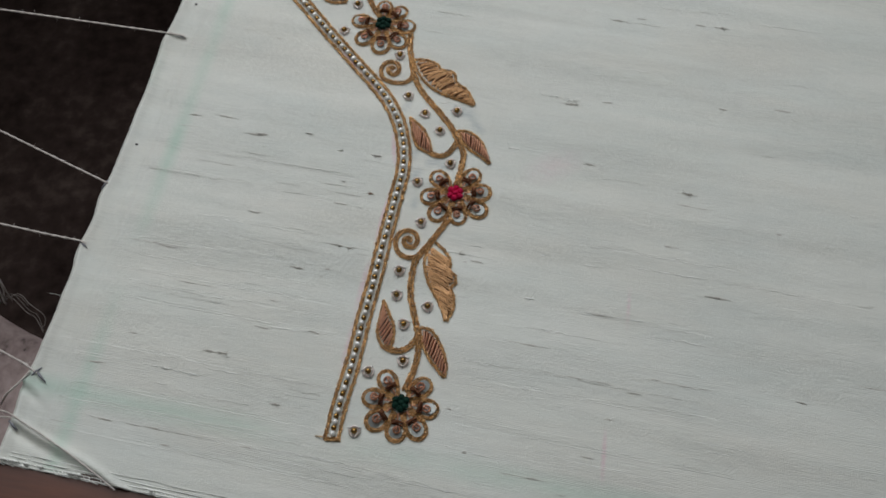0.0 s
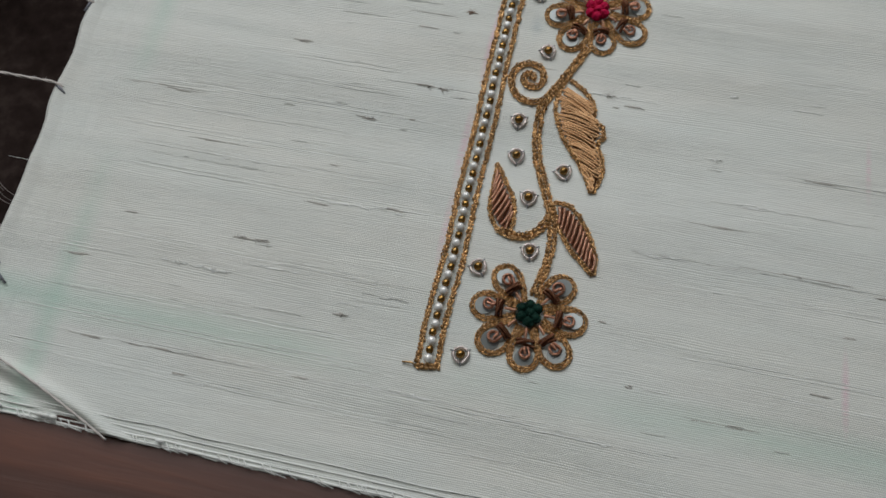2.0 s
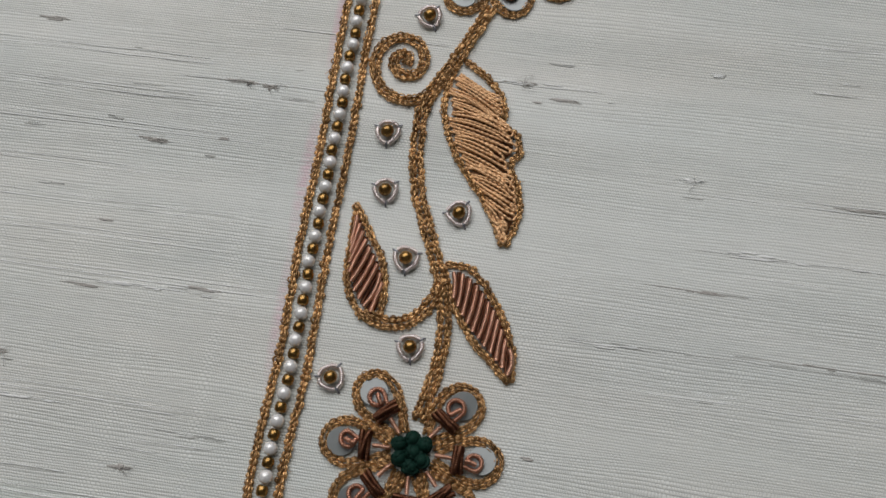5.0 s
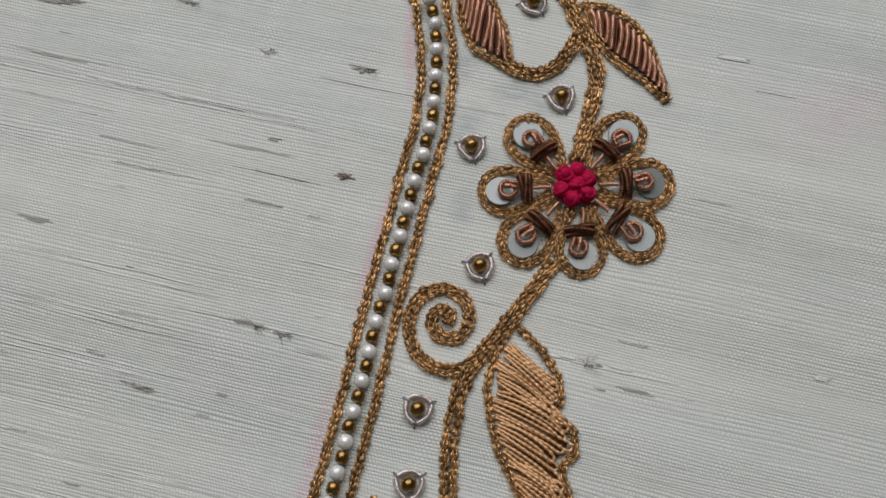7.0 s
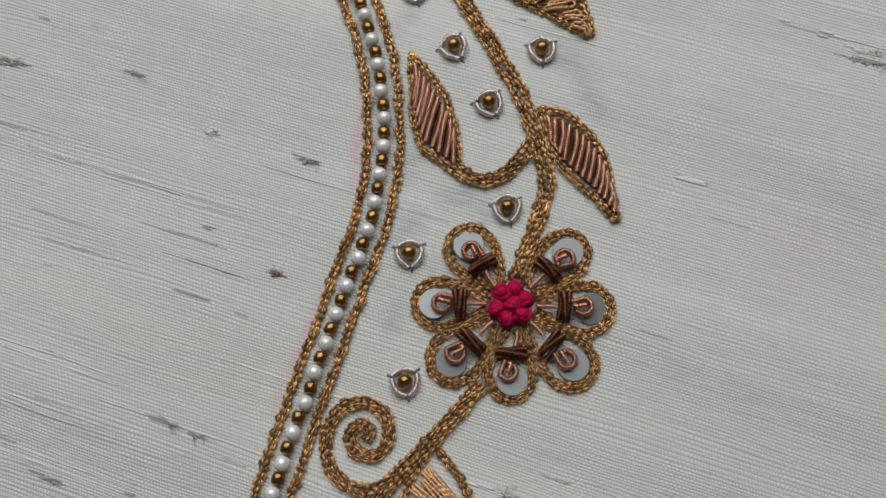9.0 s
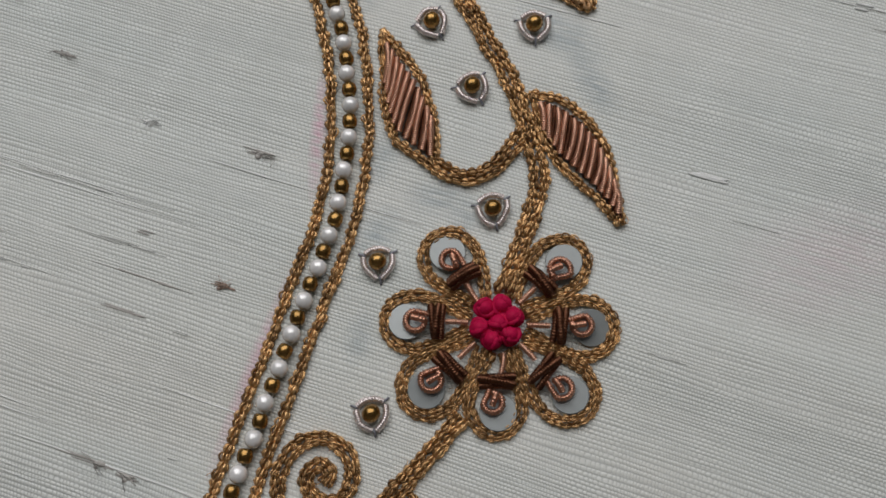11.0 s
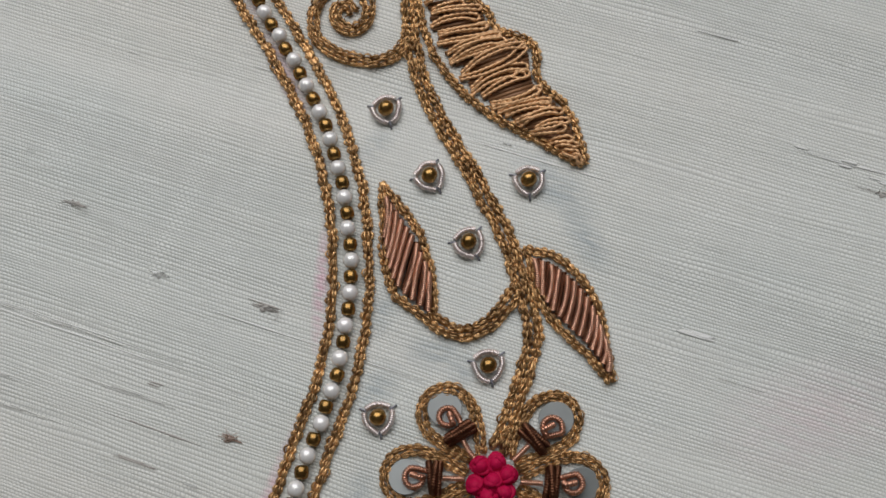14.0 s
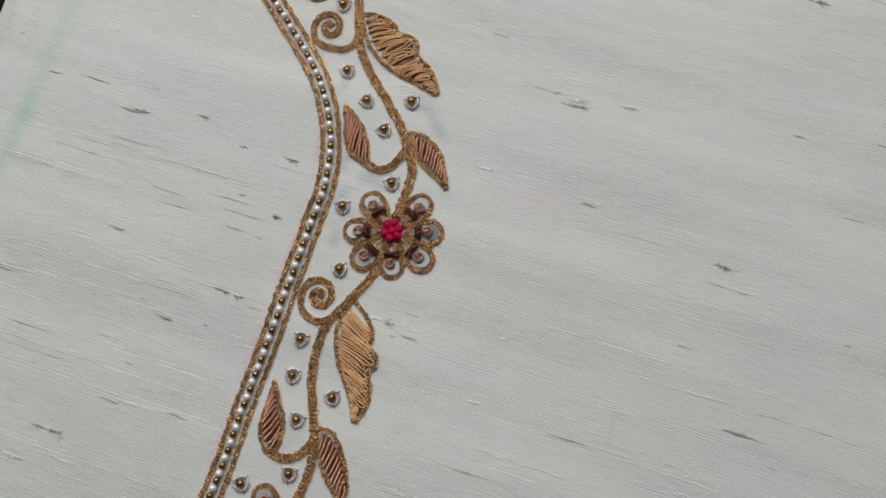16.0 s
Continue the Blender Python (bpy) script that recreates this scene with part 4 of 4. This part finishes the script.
def big_leaf(outer, inner, slant, n):
    a, b = spline(inner, 0.02), spline(outer, 0.02)
    c = (a.mean(0) + b.mean(0)) / 2
    ob = thing("large_leaf", "large scalloped leaf filled with copper silk strands outlined in gold", "leaf", (*c, 0), "large scalloped leaves")
    leaf_outline(ob, outer, inner)
    g = Geo()
    for k in range(n * 2):
        u = 0.06 + 0.84 * k / (n * 2 - 1)
        p, q = lerp_at(a, u), lerp_at(b, u + slant * (1 - 0.4 * u))
        p, q = p + (q - p) * rng.uniform(0.12, 0.24), p + (q - p) * 0.9
        g.tube([(*p, 0.02), (*((p + q) / 2), 0.036), (*q, 0.02)], 0.026, 6, 0.7)
    part("under_stitch", g, COPPER_DARK, ob, "brown padding stitches")
    for k in range(n):
        u = 0.05 + 0.86 * k / (n - 1)
        p, q = lerp_at(a, u + rng.gauss(0, 0.009)), lerp_at(b, u + slant * (1 - 0.4 * u) + rng.gauss(0, 0.016))
        d = q - p
        ln = np.linalg.norm(d)
        if ln < 0.16:
            continue
        ax, side = d / ln, np.array([-d[1], d[0]]) / ln
        near, far = min(0.3 * ln, rng.uniform(0.05, 0.15)), ln - min(0.3 * ln, rng.uniform(0.08, 0.20))
        half = rng.uniform(0.020, 0.032)
        bow, top = rng.gauss(0.02, 0.035), rng.uniform(0.07, 0.11)
        # one loop of silk: out, round a small eye at the far end, and back
        loop = [(near, -half * 0.6, 0.03), (near + (far - near) * 0.35, -half + bow, top), (near + (far - near) * 0.75, -half * 1.2 + bow, top), (far, -half * 1.5, 0.075),
                (far + 0.045, 0.0, 0.06), (far, half * 1.5, 0.075), (near + (far - near) * 0.72, half * 1.2 + bow, top - 0.012), (near + (far - near) * 0.33, half + bow, top - 0.012), (near, half * 0.6, 0.03)]
        q3 = spline([(*(p + ax * r + side * w), z) for r, w, z in loop], 0.02)
        g = Geo()
        g.tube(q3, 0.0225 * (0.88 + 0.26 * np.sin(np.arange(len(q3)) * 1.7)), 6)
        part("silk_strand", g, COPPER_SILK, ob)


big_leaf([(1.15, 5.51), (1.41, 5.23), (1.62, 4.91), (1.66, 4.60), (1.60, 4.43), (1.79, 4.25), (1.81, 3.99), (1.66, 3.84), (1.73, 3.43), (1.70, 3.08), (1.47, 2.66)],
         [(1.10, 5.51), (0.86, 5.07), (0.80, 4.57), (0.93, 3.98), (1.13, 3.56), (1.33, 3.11), (1.43, 2.67)], 0.24, 28)
big_leaf([(0.54, 12.92), (1.0, 12.87), (1.40, 12.67), (1.53, 12.44), (1.78, 12.35), (2.01, 12.22), (2.05, 11.98), (2.12, 11.75), (2.40, 11.52), (2.58, 11.17), (2.68, 10.83)],
         [(0.54, 12.85), (0.72, 12.28), (0.96, 11.87), (1.39, 11.46), (1.88, 11.20), (2.37, 10.95), (2.65, 10.82)], 0.15, 27)


# ---- flowers ----
def french_knot(g, x, y, r):
    a = rng.uniform(0, 6.28)
    g.ball((x, y, r * 0.9), r * 0.74, r * 0.74, r * 0.95, 12, 8)
    for k in range(4):
        t = np.linspace(0, 2 * math.pi, 15)
        tilt, tw = 0.35 * (k - 1.5) + rng.gauss(0, 0.15), a + k * 0.8
        px, py, pz = r * 0.62 * np.cos(t), r * 0.62 * np.sin(t), 0.16 * r * np.sin(t * 2 + k) + (k - 1.5) * r * 0.2
        px, pz = px * math.cos(tilt) - pz * math.sin(tilt), px * math.sin(tilt) + pz * math.cos(tilt)
        g.tube(np.stack([x + px * math.cos(tw) - py * math.sin(tw), y + px * math.sin(tw) + py * math.cos(tw), r * 0.95 + pz], 1), r * 0.24, 7)


def flower(cx, cy, ends, thread, colour_word):
    ob = thing("flower", "gold-outlined flower with sequins and a %s knotted centre" % colour_word, "flower", (cx, cy, 0), "flowers of the vine")
    for ex, ey in ends:
        ax = np.array([ex - cx, ey - cy])
        R = np.linalg.norm(ax)
        ax /= R
        sd = np.array([-ax[1], ax[0]])
        R -= 0.08

        def at(r, s):
            return np.array([cx, cy]) + ax * r + sd * s

        wide = rng.uniform(0.245, 0.27) * R / 1.18
        loop = [at(0.28, 0.05), at(0.5 * R, wide * 0.80), at(0.74 * R, wide * 1.08), at(0.93 * R, wide * 0.74), at(R, 0.0),
                at(0.93 * R, -wide * 0.74), at(0.74 * R, -wide * 1.08), at(0.5 * R, -wide * 0.80), at(0.28, -0.05)]
        g = Geo()
        chain(g, spline(loop, 0.02), 0.135, 2, 0.085, 0.042)
        petal = part("petal", g, GOLD_THREAD, ob, "petal outlined in gold chain stitch")
        # sequin with a centre hole, tipped a little on the stitches below it
        sq = Geo()
        c = at(0.80 * R, rng.gauss(0, 0.015))
        tx, ty = rng.gauss(0, 0.10), rng.gauss(0.0, 0.10)
        for z in (0.045, 0.062):
            for rad in (0.03, 0.183, 0.190):
                for i in range(28):
                    a = 2 * math.pi * i / 28
                    dx, dy = rad * math.cos(a), rad * math.sin(a)
                    sq.v.append((c[0] + dx, c[1] + dy, z + dx * tx + dy * ty - (0.006 if rad > 0.185 else 0)))
        for lay in range(2):
            for ring in range(2):
                for i in range(28):
                    o, q = lay * 84 + ring * 28, (i + 1) % 28
                    quad = (o + i, o + 28 + i, o + 28 + q, o + q)
                    sq.f.append(quad if lay else tuple(reversed(quad)))
        for i in range(28):
            q = (i + 1) % 28
            sq.f.append((56 + i, 56 + q, 140 + q, 140 + i))
            sq.f.append((i, 84 + i, 84 + q, q))
        part("sequin", sq.mesh("sequin", SEQUIN, False), None, petal, "round translucent silver sequin")
        # coiled wire wound into a curl, with its tail towards the centre
        k = rng.choice((-1, 1))
        c2 = at(0.72 * R, rng.gauss(0, 0.02))
        face = math.atan2(ax[1], ax[0])
        big = rng.uniform(0.092, 0.108)
        curl = [(*at(0.56 * R, 0.05 * k), 0.10), (*at(0.63 * R, 0.075 * k), 0.115)]
        for i in range(10):
            t = i / 9
            a = face + k * (1.35 - 4.5 * t)
            curl.append((c2[0] + big * math.cos(a), c2[1] + big * math.sin(a), 0.115 + 0.02 * t))
        curl += [(*at(0.645 * R, 0.0), 0.165), (*at(0.69 * R, 0.012 * k), 0.185), (*at(0.745 * R, 0.03 * k), 0.15)]
        g = Geo()
        purl(g, curl, 0.036, 0.025, 8)
        part("coil_curl", g, CURL_WIRE, petal, "copper coiled wire curl")
        for j, rr in enumerate((0.49, 0.57, 0.53)):
            tilt = (0.05, 0.12, -0.10)[j] * k + rng.gauss(0, 0.05)
            hw = rng.uniform(0.15, 0.185)
            pts = [at(rr * R + tilt * s, s * 1.0) for s in (-hw, -hw * 0.4, hw * 0.4, hw)]
            zs = (0.07 + 0.03 * (j == 2), 0.13 + 0.055 * (j == 2), 0.13 + 0.055 * (j == 2), 0.07 + 0.03 * (j == 2))
            g = Geo()
            purl(g, [(p[0], p[1], z) for p, z in zip(pts, zs)], 0.042, 0.025, 8)
            part("coil_bar", g, DARK_PURL, petal, "dark bronze coiled wire bar")
        g = Geo()
        s0 = rng.gauss(0, 0.025)
        purl(g, [(*at(0.30, s0), 0.09), (*at(0.40, s0), 0.105), (*at(0.53, s0 * 0.6), 0.10)], 0.033, 0.022, 8)
        part("coil_stub", g, COPPER_PURL, petal, "short copper coiled wire")
    places = [(0, 0)] + [(0.19 * math.cos(radians(60 * i + 20)), 0.19 * math.sin(radians(60 * i + 20))) for i in range(6)]
    for dx, dy in places:
        g = Geo()
        french_knot(g, cx + dx + rng.gauss(0, 0.012), cy + dy + rng.gauss(0, 0.012), 0.128 if (dx or dy) else 0.135)
        part("thread_knot", g, thread, ob, "%s thread knot" % colour_word)


flower(1.90, 7.25, [(1.12, 8.18), (0.66, 7.19), (1.01, 6.29), (1.96, 6.06), (2.92, 6.37), (3.16, 7.29), (2.73, 8.19)], RUBY_THREAD, "ruby red")
flower(0.0, 0.0, [(-0.60, 1.12), (-1.23, 0.32), (-1.10, -0.70), (-0.23, -1.22), (0.67, -1.15), (1.18, -0.28), (0.95, 0.74)], GREEN_THREAD, "bottle green")
flower(-0.57, 14.57, [(-0.49, 15.72), (0.30, 15.33), (0.66, 14.35), (0.20, 13.43), (-0.72, 13.20), (-1.60, 13.75), (-1.78, 14.89)], GREEN_THREAD, "bottle green")
